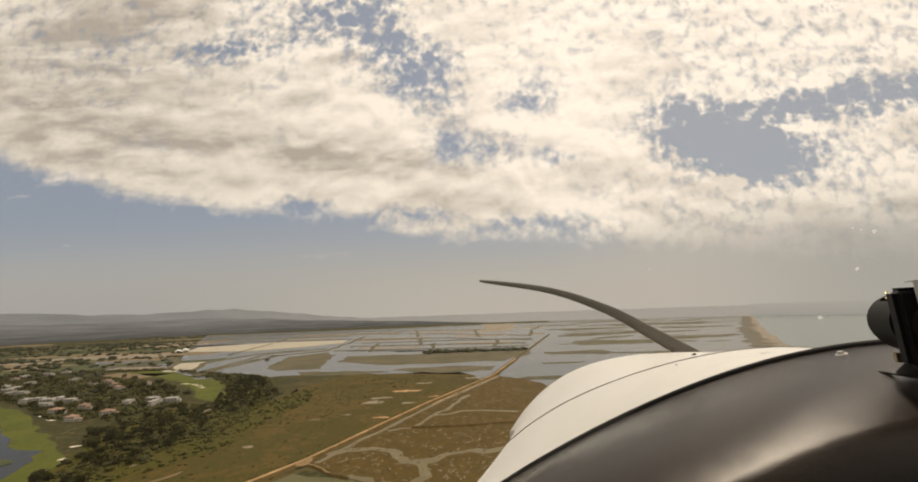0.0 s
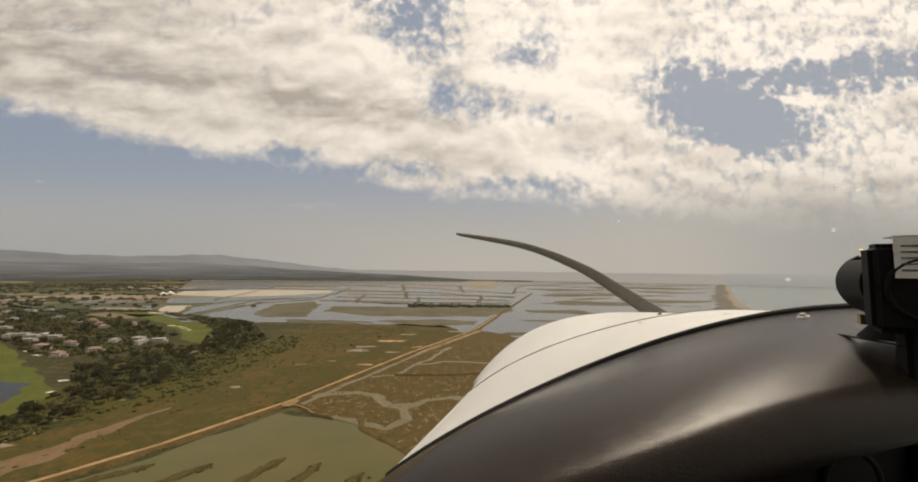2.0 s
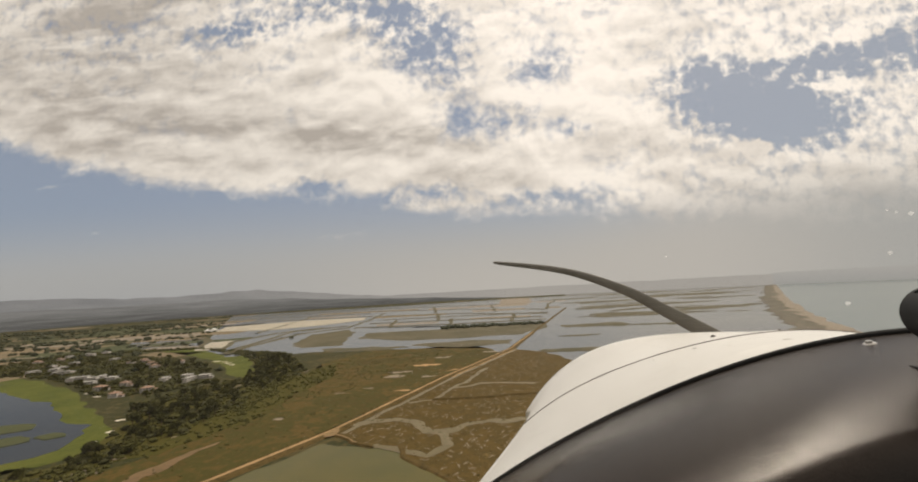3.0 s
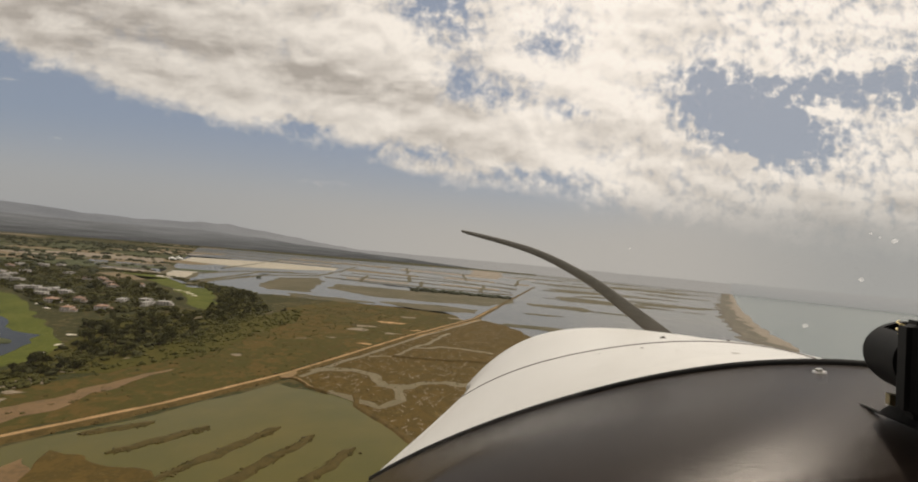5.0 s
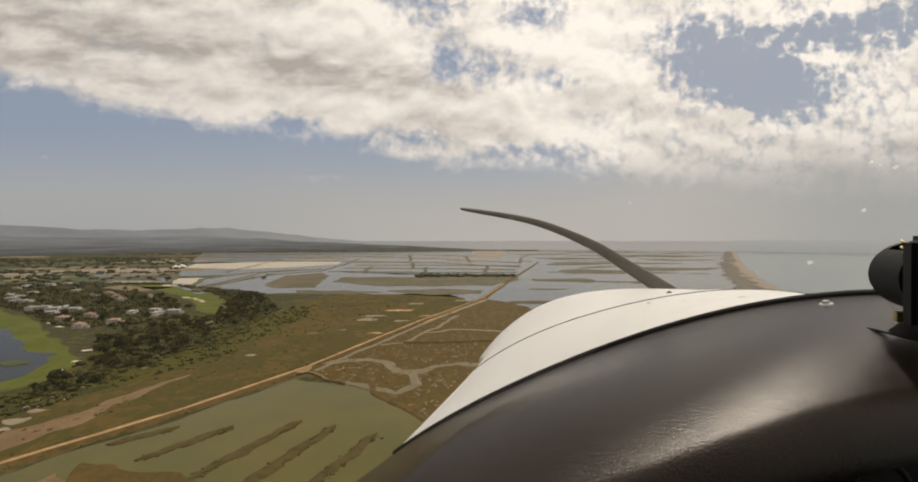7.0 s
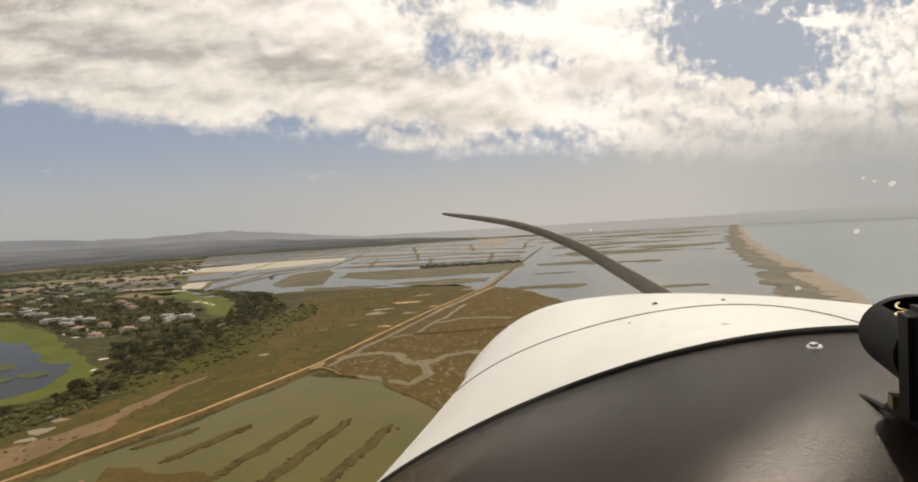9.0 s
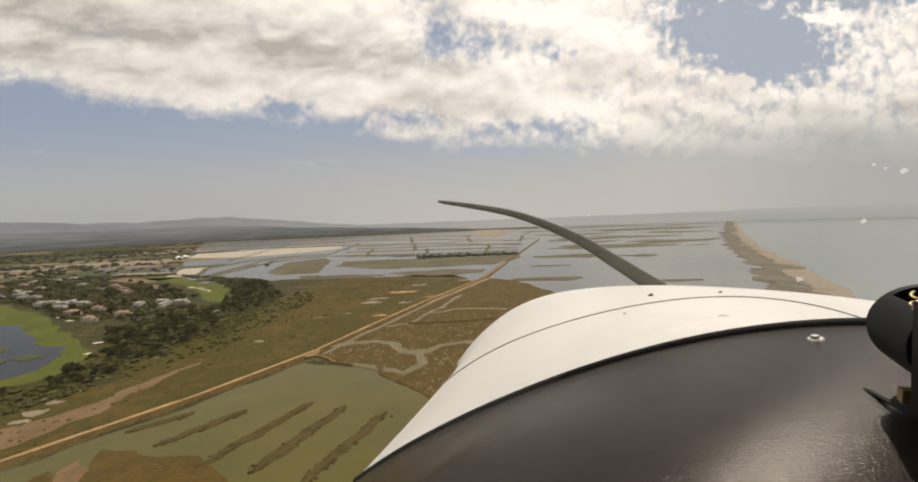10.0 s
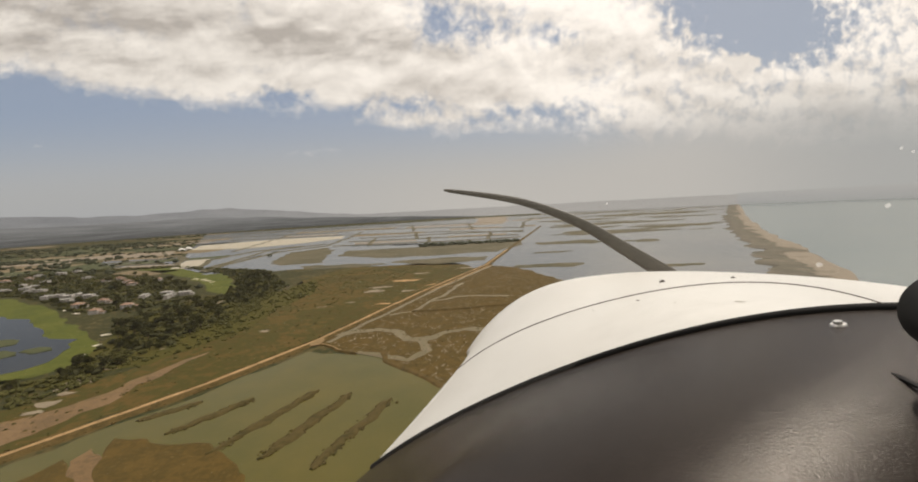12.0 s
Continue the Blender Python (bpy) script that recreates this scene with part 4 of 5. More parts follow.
for x, y, k, roof in HAMLETS:
    for i in range(k):
        VILLAS.append((x + (i - (k - 1) / 2) * 20 + rnd.uniform(-7, 7), y + (i % 2) * 22 + rnd.uniform(-12, 12)))
        ROOFS.append(roof)
VILLAS += scatter(COTTAGES, 8, random.Random(41), 40, (LAKE,))
ROOFS += ["tiled"] * 8
rnd = random.Random(42)


def clear_of(p, gap):
    return all((p[0] - q[0]) ** 2 + (p[1] - q[1]) ** 2 > gap * gap for q in VILLAS)


spots = scatter(BELT, 140, rnd, 7) + scatter(VILLAGE, 110, rnd, 9, (GREEN2, GREEN1, LAKE)) + scatter(COTTAGES, 30, rnd, 9, (LAKE, GREEN1))
spots = [p for p in spots if clear_of(p, 12)]
for i, p in enumerate(spots):
    src = TREES[rnd.choice((0, 1, 2, 2, 0))]
    s = rnd.uniform(0.8, 1.4)
    t = copy_thing(src, pose(p[0], p[1], -0.05, rz=rnd.uniform(0, 360)))
    t.scale = (s, s * rnd.uniform(0.85, 1.15), s * rnd.uniform(0.85, 1.2))
far_trees = [p for p in scatter(BELT, 60, rnd, 7) + scatter(VILLAGE, 420, rnd, 6, (GREEN2, GREEN1, LAKE)) + scatter(NORTH, 160, rnd, 7, (GREEN2,)) if clear_of(p, 8.5)]
verts, faces = [], []
for x, y in far_trees:
    src = rnd.choice(TREES).children[1].data
    s, c, d = rnd.uniform(0.8, 1.4), math.cos(x), math.sin(x)
    b = len(verts)
    verts += [(x + s * (v.co.x * c - v.co.y * d), y + s * (v.co.x * d + v.co.y * c), s * v.co.z * 0.9) for v in src.vertices]
    faces += [tuple(b + k for k in f.vertices) for f in src.polygons]
thing("far_trees", raw(verts, faces), M_LEAF, "dark crowns of trees crowding the village", "trees", kind="stuff")
for i, t in enumerate(TREES):
    t.location = (spots[i][0] + 9, spots[i][1] + 4, -0.05)

bushes = scatter(BELT, 620, rnd) + [p for p in scatter(VILLAGE, 3000, rnd, 0, (GREEN2, GREEN1, LAKE)) + scatter(NORTH, 900, rnd, 0, (GREEN2,)) + scatter(COTTAGES, 400, rnd, 0, (LAKE, GREEN1)) if clear_of(p, 11)]
GREENS = [(-345, 300), (-318, 380), (-322, 470), (-340, 560), (-320, 690), (-300, 760), (-260, 640), (-268, 520), (-262, 440), (-285, 370)]
thing("grove_grass", sheet(BELT, 0.14, 0.2, 12, 9, 30), M_VERGE, "yellow-green grass under the tree belt", "grass", kind="structure")
thing("green_verge", sheet(GREENS, 0.16, 0.2, 8, 12, 24), M_VERGE, "yellow-green grass below the tree belt", "grass", kind="structure")
thing("shrubs", clumps(bushes[::2], rnd, 2.0, 4.6), M_LEAF2, "dense olive shrubs between the trees", "shrubs", kind="stuff")
thing("shrubs", clumps(bushes[1::2], rnd, 2.4, 5.6), M_LEAF, "dense dark green shrubs between the trees", "shrubs", kind="stuff")
SCRUB = [(-345, 290), (-320, 380), (-325, 470), (-345, 560), (-330, 690), (-250, 860), (-60, 860), (-130, 700), (-190, 560), (-230, 450), (-270, 370), (-300, 320)]
thin = [p for p in scatter(SCRUB, 700, rnd) if rnd.random() < 0.25 + 0.75 * max(0, noise.noise(Vector((p[0] / 45, p[1] / 60, 2))) + 0.35)]
FOOT = [(-345, 255), (-318, 300), (-335, 365), (-335, 420), (-300, 460), (-300, 520), (-345, 690), (-385, 640), (-345, 520), (-350, 440), (-380, 370), (-372, 300)]
thing("foot_shrubs", clumps(scatter(FOOT, 650, rnd) + scatter(GREENS, 260, rnd), rnd, 1.0, 3.2, 0.8), M_LEAF2, "round yellow-green shrubs at the edge of the trees", "shrubs", kind="stuff")
thing("low_scrub", clumps(thin, rnd, 0.8, 2.2, 0.5), M_LEAF2, "scattered low scrub on the meadow", "scrub", kind="stuff")
tufts = scatter(MEADOW, 900, rnd)
thing("meadow_tufts", clumps([p for p in tufts if noise.noise(Vector((p[0] / 50, p[1] / 70, 8))) > -0.15], rnd, 0.5, 1.5, 0.5), M_TUFT, "small olive tufts over the meadow", "tufts", kind="stuff")
thing("marsh_tufts", clumps([(p[0], p[1]) for p in scatter(MARSH, 1100, rnd)], rnd, 0.6, 1.5, 0.6), M_BANK, "brown tufts over the marsh", "tufts", kind="stuff")
rim = []
for i in range(1, 6):
    a, b = Vector(ROAD[i]), Vector(ROAD[i + 1])
    for k in range(150):
        p = a.lerp(b, rnd.random())
        d = (b - a).normalized()
        side = rnd.choice((-1, 1, 1)) * rnd.uniform(3.6, 8.0)
        rim.append((p.x + d.y * side, p.y - d.x * side))
thing("road_weeds", clumps(rim, rnd, 0.6, 1.6, 0.6), M_BANK, "brown weeds along the road's banks", "weeds", kind="stuff")
reeds = []
for (ax, ay), (bx, by) in (((-222, 238), (-197, 257)), ((-187, 223), (-160, 257)), ((-147, 203), (-116, 264)), ((-116, 194), (-89, 257)), ((-84, 184), (-58, 246))):
    for k in range(420):
        f = rnd.random()
        reeds.append((ax + (bx - ax) * f + rnd.gauss(0, 1.7), ay + (by - ay) * f + rnd.gauss(0, 1.3)))
thing("finger_weeds", clumps(reeds, rnd, 0.45, 1.3, 0.6), M_WEED, "brown weeds growing on the pond's finger dykes", "weeds", kind="stuff")


def box(bm, x0, x1, y0, y1, z0, z1):
    bmesh.ops.create_cube(bm, size=1, matrix=Matrix.Translation(((x0 + x1) / 2, (y0 + y1) / 2, (z0 + z1) / 2)) @ Matrix.Diagonal((x1 - x0, y1 - y0, z1 - z0, 1)))


def hip(x0, x1, y0, y1, z, h):
    r = min(x1 - x0, y1 - y0) / 2
    ym = (y0 + y1) / 2
    v = [(x0, y0, z), (x1, y0, z), (x1, y1, z), (x0, y1, z), (x0 + r, ym, z + h), (x1 - r, ym, z + h)]
    v += [(a, b, z - 0.25) for a, b, c in v[:4]]
    return raw(v, [(0, 1, 5, 4), (1, 2, 5), (2, 3, 4, 5), (3, 0, 4), (0, 6, 7, 1), (1, 7, 8, 2), (2, 8, 9, 3), (3, 9, 6, 0), (6, 9, 8, 7)])


def villa(w, d, tiled, wing):
    root = new("villa")
    bm = bmesh.new()
    box(bm, -w / 2, w / 2, -d / 2, d / 2, -0.3, 6.2)
    part("wall", bm, M_WALL, root)
    bm = bmesh.new()
    box(bm, w / 2 - 1, w / 2 + wing, -d / 2 + 1.5, d / 2 - 3, -0.3, 3.2)
    part("wing", bm, M_WALL, root)
    if tiled:
        part("roof", hip(-w / 2 - 0.6, w / 2 + 0.6, -d / 2 - 0.6, d / 2 + 0.6, 6.45, 2.4), M_TILE, root, "terracotta tiled hip roof")
        part("wing_roof", hip(w / 2 + 0.02, w / 2 + wing + 0.5, -d / 2 + 1, d / 2 - 2.5, 3.45, 1.5), M_TILE, root, "terracotta tiled roof")
    else:
        bm = bmesh.new()
        box(bm, -w / 2 - 0.4, w / 2 + 0.4, -d / 2 - 0.4, d / 2 + 0.4, 6.2, 6.7)
        part("roof", bm, M_FLAT, root, "flat pale roof with parapet")
        bm = bmesh.new()
        box(bm, w / 2 + 0.42, w / 2 + wing + 0.3, -d / 2 + 1.2, d / 2 - 2.7, 3.2, 3.6)
        part("wing_roof", bm, M_FLAT, root, "flat pale roof")
    bm = bmesh.new()
    box(bm, -1.2, -0.3, 0.5, 1.3, 6.5, 9.6)
    part("chimney", bm, M_WALL, root)
    for z in (1.2, 4.1):
        for k in range(4):
            x = -w / 2 + w * (k + 0.5) / 4
            bm = bmesh.new()
            box(bm, x - 0.8, x + 0.8, -d / 2 - 0.06, -d / 2 + 0.1, z, z + 1.5)
            part("window", bm, M_PANE, root)
    return tagged(root, "white villa with terracotta roofs among trees" if tiled else "white flat-roofed villa among trees", "house", "villas")


KINDS = [villa(15, 10, True, 6), villa(17, 10, False, 7), villa(13, 9, True, 7), villa(19, 10, False, 5)]
ORDER = [ROOFS.index("tiled"), ROOFS.index("white")]
ORDER += [i for i, r in enumerate(ROOFS) if r == "tiled" and i not in ORDER][:1] + [i for i, r in enumerate(ROOFS) if r == "white" and i not in ORDER][:1]
for i, p in enumerate(VILLAS):
    m = pose(p[0], p[1], 0, rz=rnd.uniform(-25, 25) + rnd.choice((0, 0, 90)))
    if i in ORDER:
        KINDS[ORDER.index(i)].matrix_basis = m
    else:
        copy_thing(KINDS[rnd.choice((0, 2) if ROOFS[i] == "tiled" else (1, 3))], m)
for line, w in (([(-520, 620), (-560, 690), (-610, 735), (-690, 745), (-820, 800)], 3.5), ([(-330, 690), (-350, 640), (-400, 600), (-390, 560)], 2.2), ([(-470, 520), (-430, 560), (-420, 620)], 2.0)):
    thing("village_lane", ribbon(line, [(-w, 0.26), (0, 0.32), (w, 0.26)], 8, 5, 30), M_MUD, "pale lane winding between villas and trees", "lane", "lanes", kind="structure")

M_SMUDGE = material("dried_smear", ((0.26, 0.24, 0.21), (0.50, 0.48, 0.44)), 120.0, 0.8)
M_LINING = material("cabin_lining", ((0.030, 0.029, 0.028), (0.045, 0.043, 0.041)), 8.0, 0.9)

M_SPOT = bpy.data.materials.new("dried_spot")
M_SPOT.use_nodes = True
pn, pl = M_SPOT.node_tree.nodes, M_SPOT.node_tree.links
pn.clear()
p_clear, p_film, p_mix, p_out = pn.new("ShaderNodeBsdfTransparent"), pn.new("ShaderNodeBsdfTranslucent"), pn.new("ShaderNodeMixShader"), pn.new("ShaderNodeOutputMaterial")
p_mix.inputs[0].default_value = 0.35
for a, q in ((p_clear.outputs[0], p_mix.inputs[1]), (p_film.outputs[0], p_mix.inputs[2]), (p_mix.outputs[0], p_out.inputs[0])):
    pl.new(a, q)

# ---- the aircraft ----
HEAD = radians(32)
EYE_Z = 130.0
VC = 0.20
FWD, SIDE = Vector((math.sin(HEAD), math.cos(HEAD), 0)), Vector((math.cos(HEAD), -math.sin(HEAD), 0))
PLANE = Matrix(((SIDE.x, FWD.x, 0, 0), (SIDE.y, FWD.y, 0, 0), (0, 0, 1, EYE_Z), (0, 0, 0, 1)))
aircraft = tagged(new("light_aircraft"), "white light aircraft's nose and black glareshield in flight", "aircraft")
aircraft.matrix_basis = PLANE


def quartic(v, *c):
    return sum(k * v ** n for n, k in enumerate(c))


def base_line(w):
    """The foot of the windscreen, w from -1 (left) to 1: (side, forward, up)."""
    v = -0.06 + 0.66 * w
    h = min(v, 0.30)
    return Vector((v, quartic(v, 0.8766, 0.0059, -0.1544), quartic(h, -0.1641, 0.4222, -0.3992, -0.4351, -0.3585)))


def seam_line(w):
    v = 0.67 * w
    return Vector((v, quartic(v, 1.20, -0.0065, -0.1202), quartic(v, -0.1533, 0.2116, -0.4859, -0.5701, -0.6668)))


def crest_line(w):
    far = 1 + 0.30 * max(0.0, (abs(w) - 0.55) / 0.45) ** 1.5
    w *= 0.985
    c = math.sqrt(max(0.0, 1 - w * w))
    return far * Vector((0.1264 + 0.734 * w, 0.9303 + 0.7622 * c, -0.4948 + 0.2951 * (1 - (1 - c) ** 2.16)))


def cowl_point(w, r):
    if abs(w) > 1:
        k = abs(w) - 1
        return cowl_point(math.copysign(1, w), r) + Vector((-math.copysign(0.05 * k, w), 0, -0.5 * k))
    if r <= 1:
        return base_line(w) * (2 * r * r - 3 * r + 1) + seam_line(w) * (4 * r - 4 * r * r) + crest_line(w) * (2 * r * r - r)
    k, c = r - 1, crest_line(w)
    return c + Vector((-(c.x - VC) * 0.25 * k * k, 0.30 * k * math.sqrt(max(0.0, 1 - w * w)), -0.10 * k - 0.34 * k * k))


def grid(f, us, vs):
    verts = [tuple(f(u, v)) for v in vs for u in us]
    n = len(us)
    return raw(verts, [(j * n + i, j * n + i + 1, (j + 1) * n + i + 1, (j + 1) * n + i) for j in range(len(vs) - 1) for i in range(n - 1)])


def angles(n):
    return [math.sin(math.pi * (i / n - 0.5)) for i in range(n + 1)]


def steps(a, b, n):
    return [a + (b - a) * i / n for i in range(n + 1)]


part("cowling", grid(cowl_point, [-1.8, -1.4, -1.2, -1.1, -1.04] + angles(72) + [1.04, 1.1, 1.2, 1.4, 1.8], steps(0, 1, 26) + steps(1.06, 2.2, 10)), M_PAINT, aircraft, "glossy white engine cowling", smooth=True)


def band(curve, lift, radius, ws):
    verts, faces, m = [], [], 6
    for w in ws:
        c = curve(w)
        d = (curve(min(1, w + 0.01)) - curve(max(-1, w - 0.01))).normalized()
        a = Vector((0, 0, 1)) - d * d.z
        a.normalize()
        b = d.cross(a)
        for k in range(m):
            t = math.tau * k / m
            verts.append(tuple(c + Vector((0, 0, lift)) + (a * math.cos(t) + b * math.sin(t)) * radius))
    for i in range(len(ws) - 1):
        for k in range(m):
            q = (k + 1) % m
            faces.append((i * m + k, i * m + q, (i + 1) * m + q, (i + 1) * m + k))
    return raw(verts, faces)


part("cowl_seam", band(lambda w: cowl_point(w, 0.5), 0.0, 0.0022, steps(-0.995, 0.995, 90)), M_SEAM, aircraft, "dark panel seam across the cowling")
part("windscreen_seal", band(lambda w: base_line(w) + Vector((0, -0.005, 0)), -0.005, 0.0085, steps(-1, 1, 90)), M_SEAL, aircraft, "black rubber windscreen seal", smooth=True)


def edge_u(v):
    return max(0.06, min(0.69, 0.3886 + 0.8023 * v + 0.1129 * max(0.0, v) ** 2))


def edge_z(v):
    return -0.192 + 0.1185 * v + 0.2141 * (0.1093 * math.tanh(v / 0.1093) if v > 0 else v) - 0.5 * max(0.0, -0.25 - v)


TILT = radians(17.5)


def shield_point(w, r):
    """From the foot of the windscreen back to the rolled edge (r = 1), and down round it."""
    b = base_line(w)
    e, ez = edge_u(b.x), edge_z(b.x)
    if r <= 1:
        span = b.y - e
        z = (b.z - 0.004) * (2 * r ** 3 - 3 * r * r + 1) + ez * (3 * r * r - 2 * r ** 3) - span * (0.04 * (r ** 3 - 2 * r * r + r) + math.tan(TILT) * (r ** 3 - r * r))
        return Vector((b.x, e + span * (1 - r), z))
    k = TILT + (r - 1) * radians(90)
    out = 0.046 * (math.sin(k) - math.sin(TILT))
    return Vector((b.x + 0.3 * out, e - 0.95 * out, ez - 0.046 * (math.cos(TILT) - math.cos(k))))


part("glareshield", grid(shield_point, steps(-1, 1, 80), steps(0, 1, 22) + steps(1.05, 2, 19)), M_GLARE, aircraft, "black grained vinyl glareshield with a rolled edge", smooth=True)

# instrument panel under the glareshield's edge
def panel_point(w, r):
    b = shield_point(w, 2)
    return Vector((b.x, b.y + 0.022 + 0.05 * r, b.z + 0.004 - 0.40 * r))


panel = part("instrument_panel", grid(panel_point, steps(-0.7, 0.62, 40), steps(0, 1, 6)), M_PANEL, aircraft, "dark instrument panel")
part("panel_lip", band(lambda w: panel_point(w, 0.012) + Vector((0, -0.012, 0)), 0.0, 0.004, steps(-0.6, 0.6, 40)), M_PANEL, aircraft)


def ring(radius, tube, seg=28, sides=8):
    verts, faces = [], []
    for i in range(seg):
        a = math.tau * i / seg
        for k in range(sides):
            t = math.tau * k / sides
            r = radius + tube * math.cos(t)
            verts.append((r * math.cos(a), tube * math.sin(t), r * math.sin(a)))
    for i in range(seg):
        for k in range(sides):
            j, q = (i + 1) % seg, (k + 1) % sides
            faces.append((i * sides + k, j * sides + k, j * sides + q, i * sides + q))
    return raw(verts, faces)


def moved(bm, m):
    bm.transform(m)
    return bm


for v, dz, r in ((0.137, -0.036, 0.030), (0.045, -0.04, 0.030), (0.09, -0.115, 0.030), (-0.05, -0.045, 0.030)):
    p = panel_point((v + 0.06) / 0.66, 0)
    turn = Matrix.Rotation(radians(35), 4, "Z")
    m = Matrix.Translation((p.x, p.y - 0.002, p.z + dz)) @ turn
    part("instrument", moved(ring(r, 0.004), m), M_PLASTIC, panel, "round black instrument bezel", smooth=True)
    bm = bmesh.new()
    bmesh.ops.create_cone(bm, cap_ends=True, segments=28, radius1=r, radius2=r, depth=0.004, matrix=m @ Matrix.Rotation(math.pi / 2, 4, "X"))
    part("dial", bm, M_DIAL, panel)
    bm = bmesh.new()
    box(bm, -0.0007, 0.0007, -0.006, -0.004, -0.004, r * 0.6)
    part("needle", moved(bm, m @ Matrix.Rotation(v * 30, 4, "Y")), M_SEAM, panel, "pale pointer")
p = panel_point((0.225 + 0.06) / 0.66, 0)
m = Matrix.Translation((p.x, p.y - 0.006, p.z - 0.02)) @ Matrix.Rotation(radians(35), 4, "Z")
bm = bmesh.new()
box(bm, -0.035, 0.06, -0.006, 0.01, -0.085, 0.0)
bmesh.ops.bevel(bm, geom=bm.edges[:], offset=0.003, segments=2, affect="EDGES")
radio = part("radio", moved(bm, m), M_PLASTIC, panel, "black radio set in the panel")
bm = bmesh.new()
box(bm, -0.035, 0.055, -0.010, -0.004, 0.004, 0.013)
bmesh.ops.bevel(bm, geom=bm.edges[:], offset=0.002, segments=2, affect="EDGES")
part("placard", moved(bm, m), M_PAPER, panel, "beige placard strip")
for x, z in ((-0.026, -0.02), (-0.026, -0.045), (0.0, -0.07), (0.03, -0.07)):
    bm = bmesh.new()
    bmesh.ops.create_cone(bm, cap_ends=True, segments=14, radius1=0.005, radius2=0.004, depth=0.01, matrix=Matrix.Translation((x, -0.010, z)) @ Matrix.Rotation(math.pi / 2, 4, "X"))
    part("knob", moved(bm, m), M_STEEL, panel, "small bright knob")


def screw(at, size, name, mat, label, normal=Vector((0, 0, 1))):
    bm = bmesh.new()
    bmesh.ops.create_cone(bm, cap_ends=True, segments=24, radius1=size, radius2=size * 0.86, depth=size * 0.28, matrix=Matrix.Translation((0, 0, size * 0.14)))
    bmesh.ops.create_cone(bm, cap_ends=True, segments=6, radius1=size * 0.56, radius2=size * 0.50, depth=size * 0.42, matrix=Matrix.Translation((0, 0, size * 0.46)))
    return part(name, moved(bm, Matrix.Translation(at) @ normal.to_track_quat("Z", "Y").to_matrix().to_4x4()), mat, aircraft, label)


def on_shield(v, u):
    w = (v + 0.06) / 0.66
    b = base_line(w)
    e = edge_u(b.x)
    return shield_point(w, (b.y - u) / (b.y - e))


facing = (on_shield(0.188, 0.805) - on_shield(0.168, 0.805)).cross(on_shield(0.178, 0.815) - on_shield(0.178, 0.795)).normalized()
screw(on_shield(0.178, 0.805) - 0.001 * facing, 0.0095, "screw", M_STEEL, "bright steel screw with washer", facing)
for w, r, s in ((-0.155, 0.68, 0.0095), (0.10, 0.64, 0.0065)):
    screw(cowl_point(w, r) - Vector((0, 0, 0.001)), s, "cowl_fastener", M_SEAM, "small dull cowling fastener")
for w, r, s in ((-0.70, 0.62, 0.0022), (-0.55, 0.7, 0.002), (-0.30, 0.42, 0.004), (-0.13, 0.40, 0.006), (-0.62, 0.3, 0.0015)):
    bm = bmesh.new()
    bmesh.ops.create_icosphere(bm, subdivisions=1, radius=s)
    p = cowl_point(w, r)
    part("stone_chip", moved(bm, Matrix.Translation(p) @ Matrix.Rotation(w * 5, 4, "Z") @ Matrix.Diagonal((1.3, 0.6, 0.25, 1))), M_SEAM, aircraft, "small chip in the white paint")

for w, r, s, turn in ((0.20, 0.175, 0.011, 0.9), (0.02, 0.275, 0.006, 1.2), (0.16, 0.70, 0.004, 0.2)):
    p, q = cowl_point(w, r), cowl_point(w + 0.01, r) - cowl_point(w, r)
    n = q.cross(cowl_point(w, r + 0.01) - p).normalized()
    bm = bmesh.new()
    bmesh.ops.create_uvsphere(bm, u_segments=12, v_segments=6, radius=s)
    for v in bm.verts:
        v.co *= 0.8 + 0.5 * noise.noise(v.co * 260)
    part("smudge", moved(bm, Matrix.Translation(p) @ n.to_track_quat("Z", "Y").to_matrix().to_4x4() @ Matrix.Rotation(turn, 4, "Z") @ Matrix.Diagonal((1.2, 0.4, 0.06, 1))), M_SMUDGE, aircraft, "dull grey smear on the white paint")

# propeller: one blade stands clear of the cowling
HUB = Vector((VC, 1.78, -0.36))
BLADE = [Vector((-0.02, 0.0, -0.012)) + p for p in (Vector((0.03, 1.81, -0.29)), Vector((-0.09, 1.80, -0.208)), Vector((-0.23, 1.80, -0.117)), Vector((-0.41, 1.80, -0.008)), Vector((-0.69, 1.80, 0.10)), Vector((-1.105, 1.80, 0.18)))]


def blade_mid(f):
    x = f * (len(BLADE) - 1)
    i = min(int(x), len(BLADE) - 2)
    p = [BLADE[max(i - 1, 0)], BLADE[i], BLADE[i + 1], BLADE[min(i + 2, len(BLADE) - 1)]]
    t = x - i
    return 0.5 * (2 * p[1] + (p[2] - p[0]) * t + (2 * p[0] - 5 * p[1] + 4 * p[2] - p[3]) * t * t + (3 * p[1] - p[0] - 3 * p[2] + p[3]) * t ** 3)


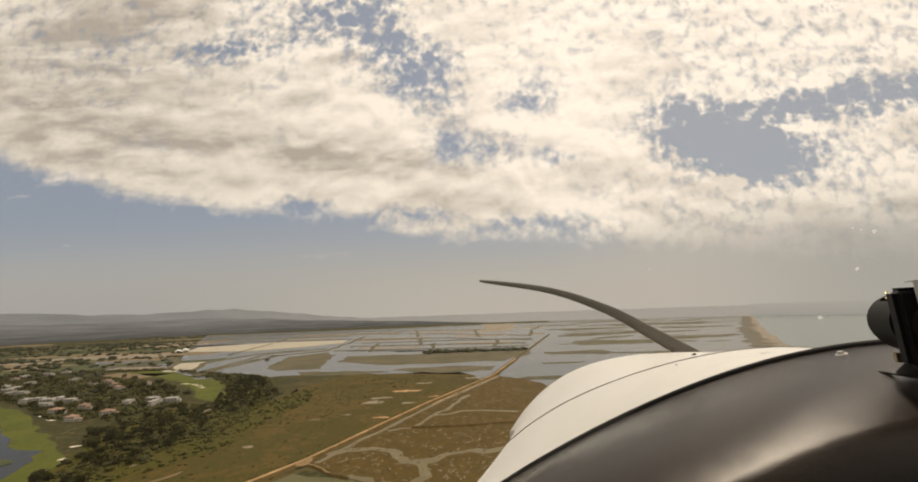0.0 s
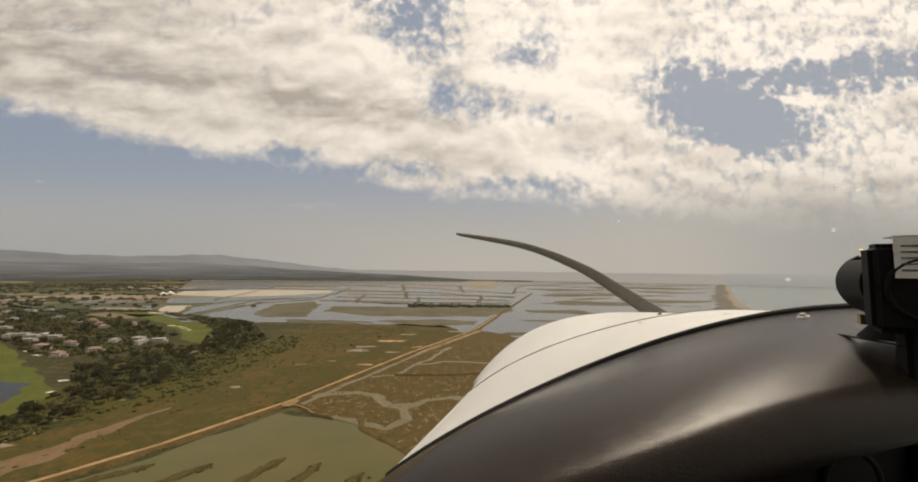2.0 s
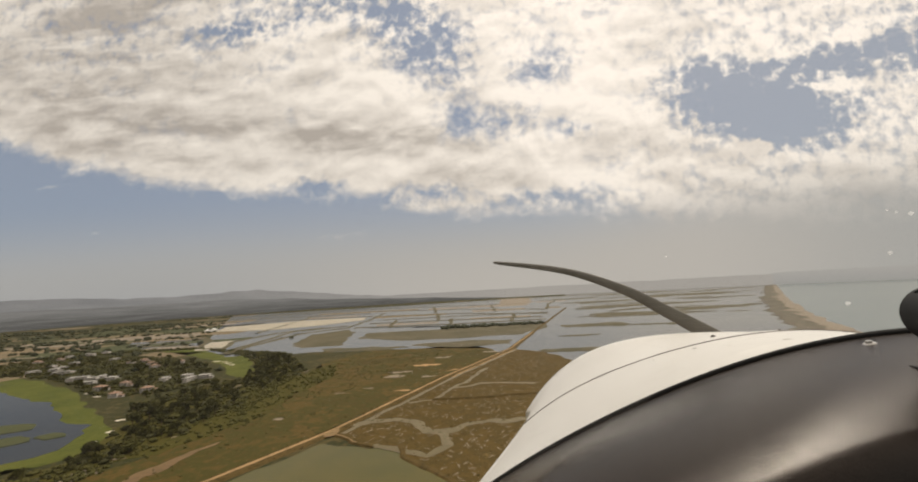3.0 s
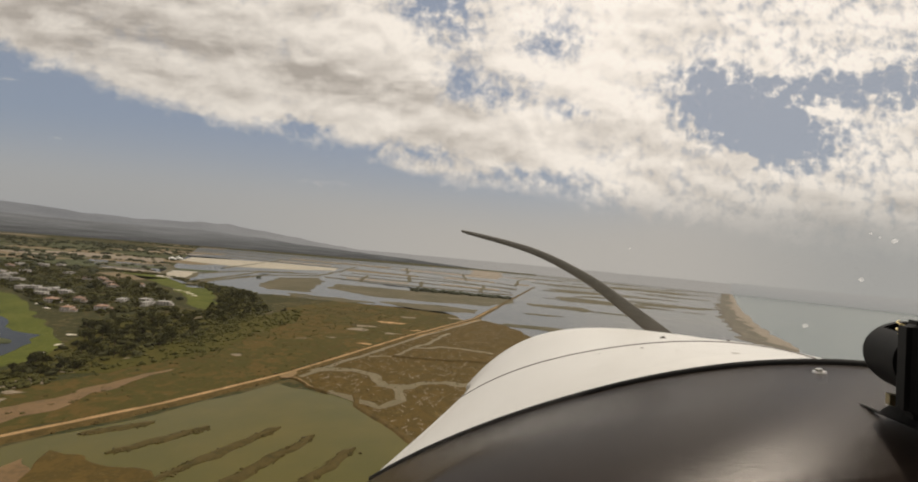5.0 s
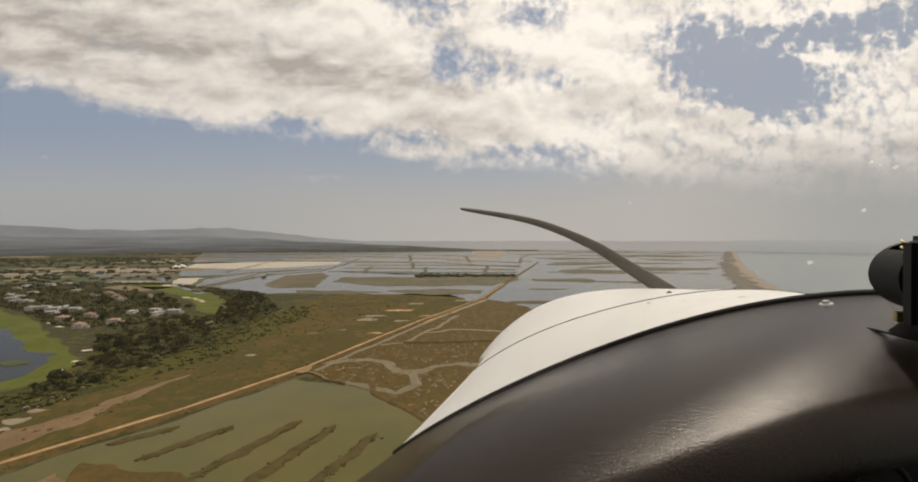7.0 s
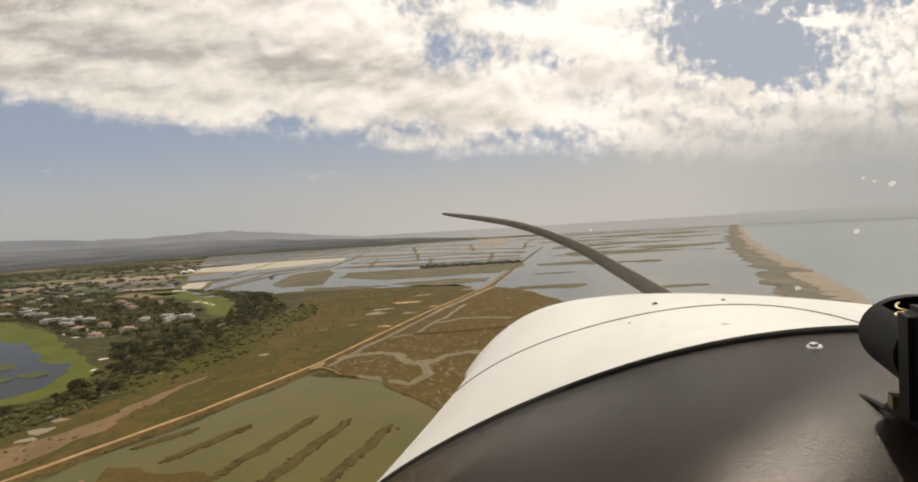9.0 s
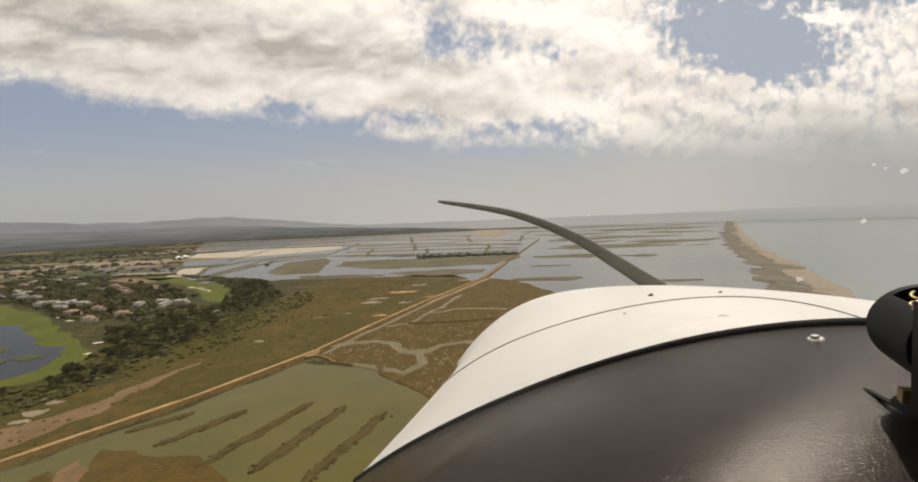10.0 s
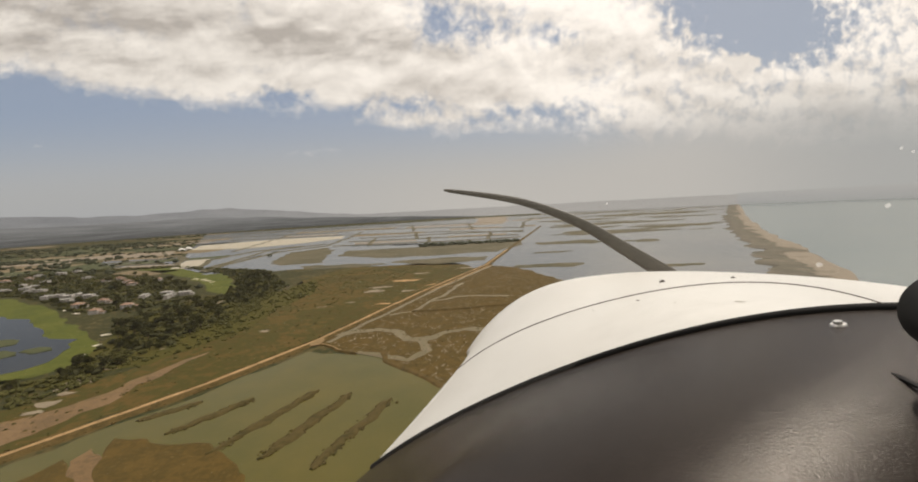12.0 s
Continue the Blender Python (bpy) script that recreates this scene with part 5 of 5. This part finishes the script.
def blade_point(a, f):
    c = blade_mid(f)
    d = (blade_mid(min(1, f + 0.01)) - blade_mid(max(0, f - 0.01))).normalized()
    n = Vector((-d.z, 0, d.x))
    chord = 0.034 * (1 - f) ** 0.6 * (1 - 0.25 * f) + 0.007
    twist = 0.9 - 0.6 * f
    return c + n * chord * math.cos(a) * math.cos(twist * 0.3) + Vector((0, 1, 0)) * (0.012 * math.sin(a) + chord * 0.5 * math.cos(a) * math.sin(twist))


propeller = part("propeller", moved(ring(0.07, 0.035), Matrix.Translation(HUB)), M_BLADE, aircraft, "dark propeller behind the cowling")
part("blade", grid(blade_point, steps(0, math.tau, 14), steps(0, 1, 40)), M_BLADE, propeller, "slender dark curved blade", smooth=True)

# canopy
def canopy_point(a, e):
    return Vector((VC + 0.80 * math.sin(a) * math.cos(e), -0.1 + 1.12 * math.cos(a) * math.cos(e), -0.45 + 1.07 * math.sin(e)))


REAR = radians(100)
canopy = part("windscreen", grid(canopy_point, steps(-REAR, REAR, 60), steps(0.0, math.pi / 2 - 0.01, 18)), M_GLASS, aircraft, "dusty clear acrylic windscreen", smooth=True)
canopy.visible_shadow = False
# unseen shell behind the eye, added to keep reflections dark
part("cabin_lining", grid(canopy_point, steps(REAR, math.tau - REAR, 30), steps(-0.9, math.pi / 2 - 0.01, 18)), M_LINING, aircraft, "plain grey cabin lining, unseen, added for dark reflections", smooth=True)

# unseen roof and floor, added to shade the glareshield and panel
part("cabin_roof", grid(lambda a, e: canopy_point(a, e) * 0.985, steps(-math.pi, math.pi, 60), steps(1.32, math.pi / 2 - 0.005, 6)), M_LINING, aircraft, "plain grey cabin roof, unseen, added to block sky light", smooth=True)
part("cabin_floor", grid(canopy_point, steps(-math.pi, math.pi, 60), steps(-math.pi / 2 + 0.01, -0.06, 12)), M_LINING, aircraft, "plain dark cabin floor, unseen, added to block light from below", smooth=True)
for a, e, s in ((0.100, 0.547, 0.0048), (0.062, 0.478, 0.0044), (-0.021, 0.382, 0.0056), (0.059, 0.558, 0.0024), (-0.452, 0.502, 0.0026), (0.075, 0.552, 0.0022)):
    bm = bmesh.new()
    bmesh.ops.create_circle(bm, cap_ends=True, segments=9, radius=s)
    for v in bm.verts:
        v.co *= 0.75 + 0.5 * noise.noise(v.co * 400)
    p = canopy_point(a, e)
    n = (Vector((0, 0, 0)) - p).normalized()
    part("dried_spot", moved(bm, Matrix.Translation(p + n * 0.003) @ n.to_track_quat("Z", "Y").to_matrix().to_4x4()), M_SPOT, canopy, "small pale translucent spot")

# ---- compass on the glareshield ----
compass = tagged(new("magnetic_compass"), "black magnetic compass on a bracket above the glareshield", "compass")
compass.matrix_basis = PLANE @ Matrix.Translation((0.225, 0.60, -0.117))
cz = 0.067


def lathe(profile, seg=36, gap=()):
    """Turned about the forward axis: (radius, forward). gap: a band of the profile that is left open over the top."""
    verts, faces, m = [], [], len(profile)
    for i in range(seg):
        a = math.tau * i / seg
        for r, y in profile:
            verts.append((r * math.cos(a), y, r * math.sin(a)))
    for i in range(seg):
        j = (i + 1) % seg
        for k in range(m - 1):
            if k not in gap or not 0.17 < (i + 0.5) / seg < 0.36:
                faces.append((i * m + k, i * m + k + 1, j * m + k + 1, j * m + k))
    return raw(verts, faces)


part("housing", moved(lathe([(0.002, 0.062), (0.035, 0.062), (0.0395, 0.0610), (0.0405, 0.058), (0.0403, 0.048), (0.0398, 0.006), (0.0396, -0.022), (0.0370, -0.022), (0.0372, 0.006), (0.0378, 0.048), (0.0365, 0.058), (0.002, 0.059)], 96, (4, 8)), Matrix.Translation((0, 0, cz))), M_PLASTIC, compass, "round black plastic housing", smooth=False)
bm = bmesh.new()
box(bm, -0.038, 0.046, -0.052, -0.020, cz - 0.052, cz + 0.046)
bmesh.ops.bevel(bm, geom=bm.edges[:], offset=0.007, segments=3, affect="EDGES")
part("front_frame", bm, M_PLASTIC, compass, "square black frame with rounded corners")
part("face_ring", moved(ring(0.033, 0.0025), Matrix.Translation((0.006, -0.0525, cz - 0.004))), M_SEAL, compass, smooth=True)
bm = bmesh.new()
box(bm, -0.012, 0.040, -0.046, -0.012, -0.045, cz - 0.040)
bmesh.ops.bevel(bm, geom=bm.edges[:], offset=0.005, segments=2, affect="EDGES")
part("post", bm, M_SEAL, compass)
bm = bmesh.new()
bmesh.ops.create_cone(bm, cap_ends=True, segments=32, radius1=0.036, radius2=0.020, depth=0.020, matrix=Matrix.Translation((0.004, 0.024, 0.011)))
part("base_pad", bm, M_SEAL, compass, "round black base pad", smooth=False)
bm = raw([(-0.045, 0.094, -0.004), (-0.040, 0.094, -0.004), (-0.006, -0.03, 0.001), (-0.013, -0.03, 0.001)], [(0, 1, 2, 3)])
bmesh.ops.recalc_face_normals(bm, faces=bm.faces)
bmesh.ops.solidify(bm, geom=bm.faces[:], thickness=0.0018)
part("foot_plate", bm, M_SEAL, compass, "thin black metal foot plate")
bm = bmesh.new()
box(bm, -0.020, 0.030, -0.0545, -0.0530, cz + 0.008, cz + 0.054)
box(bm, -0.020, 0.030, -0.0545, -0.030, cz + 0.0525, cz + 0.054)
label = part("label", bm, M_PAPER, compass, "worn white paper label")
for k in range(5):
    bm = bmesh.new()
    box(bm, -0.015, 0.026 - 0.006 * (k % 3), -0.0552, -0.0546, cz + 0.016 + 0.0065 * k, cz + 0.0175 + 0.0065 * k)
    part("print", bm, M_INK, label)
bm = bmesh.new()
box(bm, -0.040, -0.031, -0.020, -0.010, cz - 0.047, cz - 0.036)
part("brass_screw", bm, M_BRASS, compass, "small brass adjusting screw")
wire = bpy.data.curves.new("wire", "CURVE")
wire.dimensions, wire.bevel_depth = "3D", 0.0009
sp = wire.splines.new("NURBS")
sp.points.add(6)
for k in range(7):
    sp.points[k].co = (-0.030 + 0.011 * math.sin(k * 2.1), -0.012 + 0.010 * math.cos(k * 2.1), cz + 0.028 + 0.0024 * k, 1)
sp.use_endpoint_u = True
wire.materials.append(M_BRASS)
wob = new("wire", wire)
wob.parent = compass
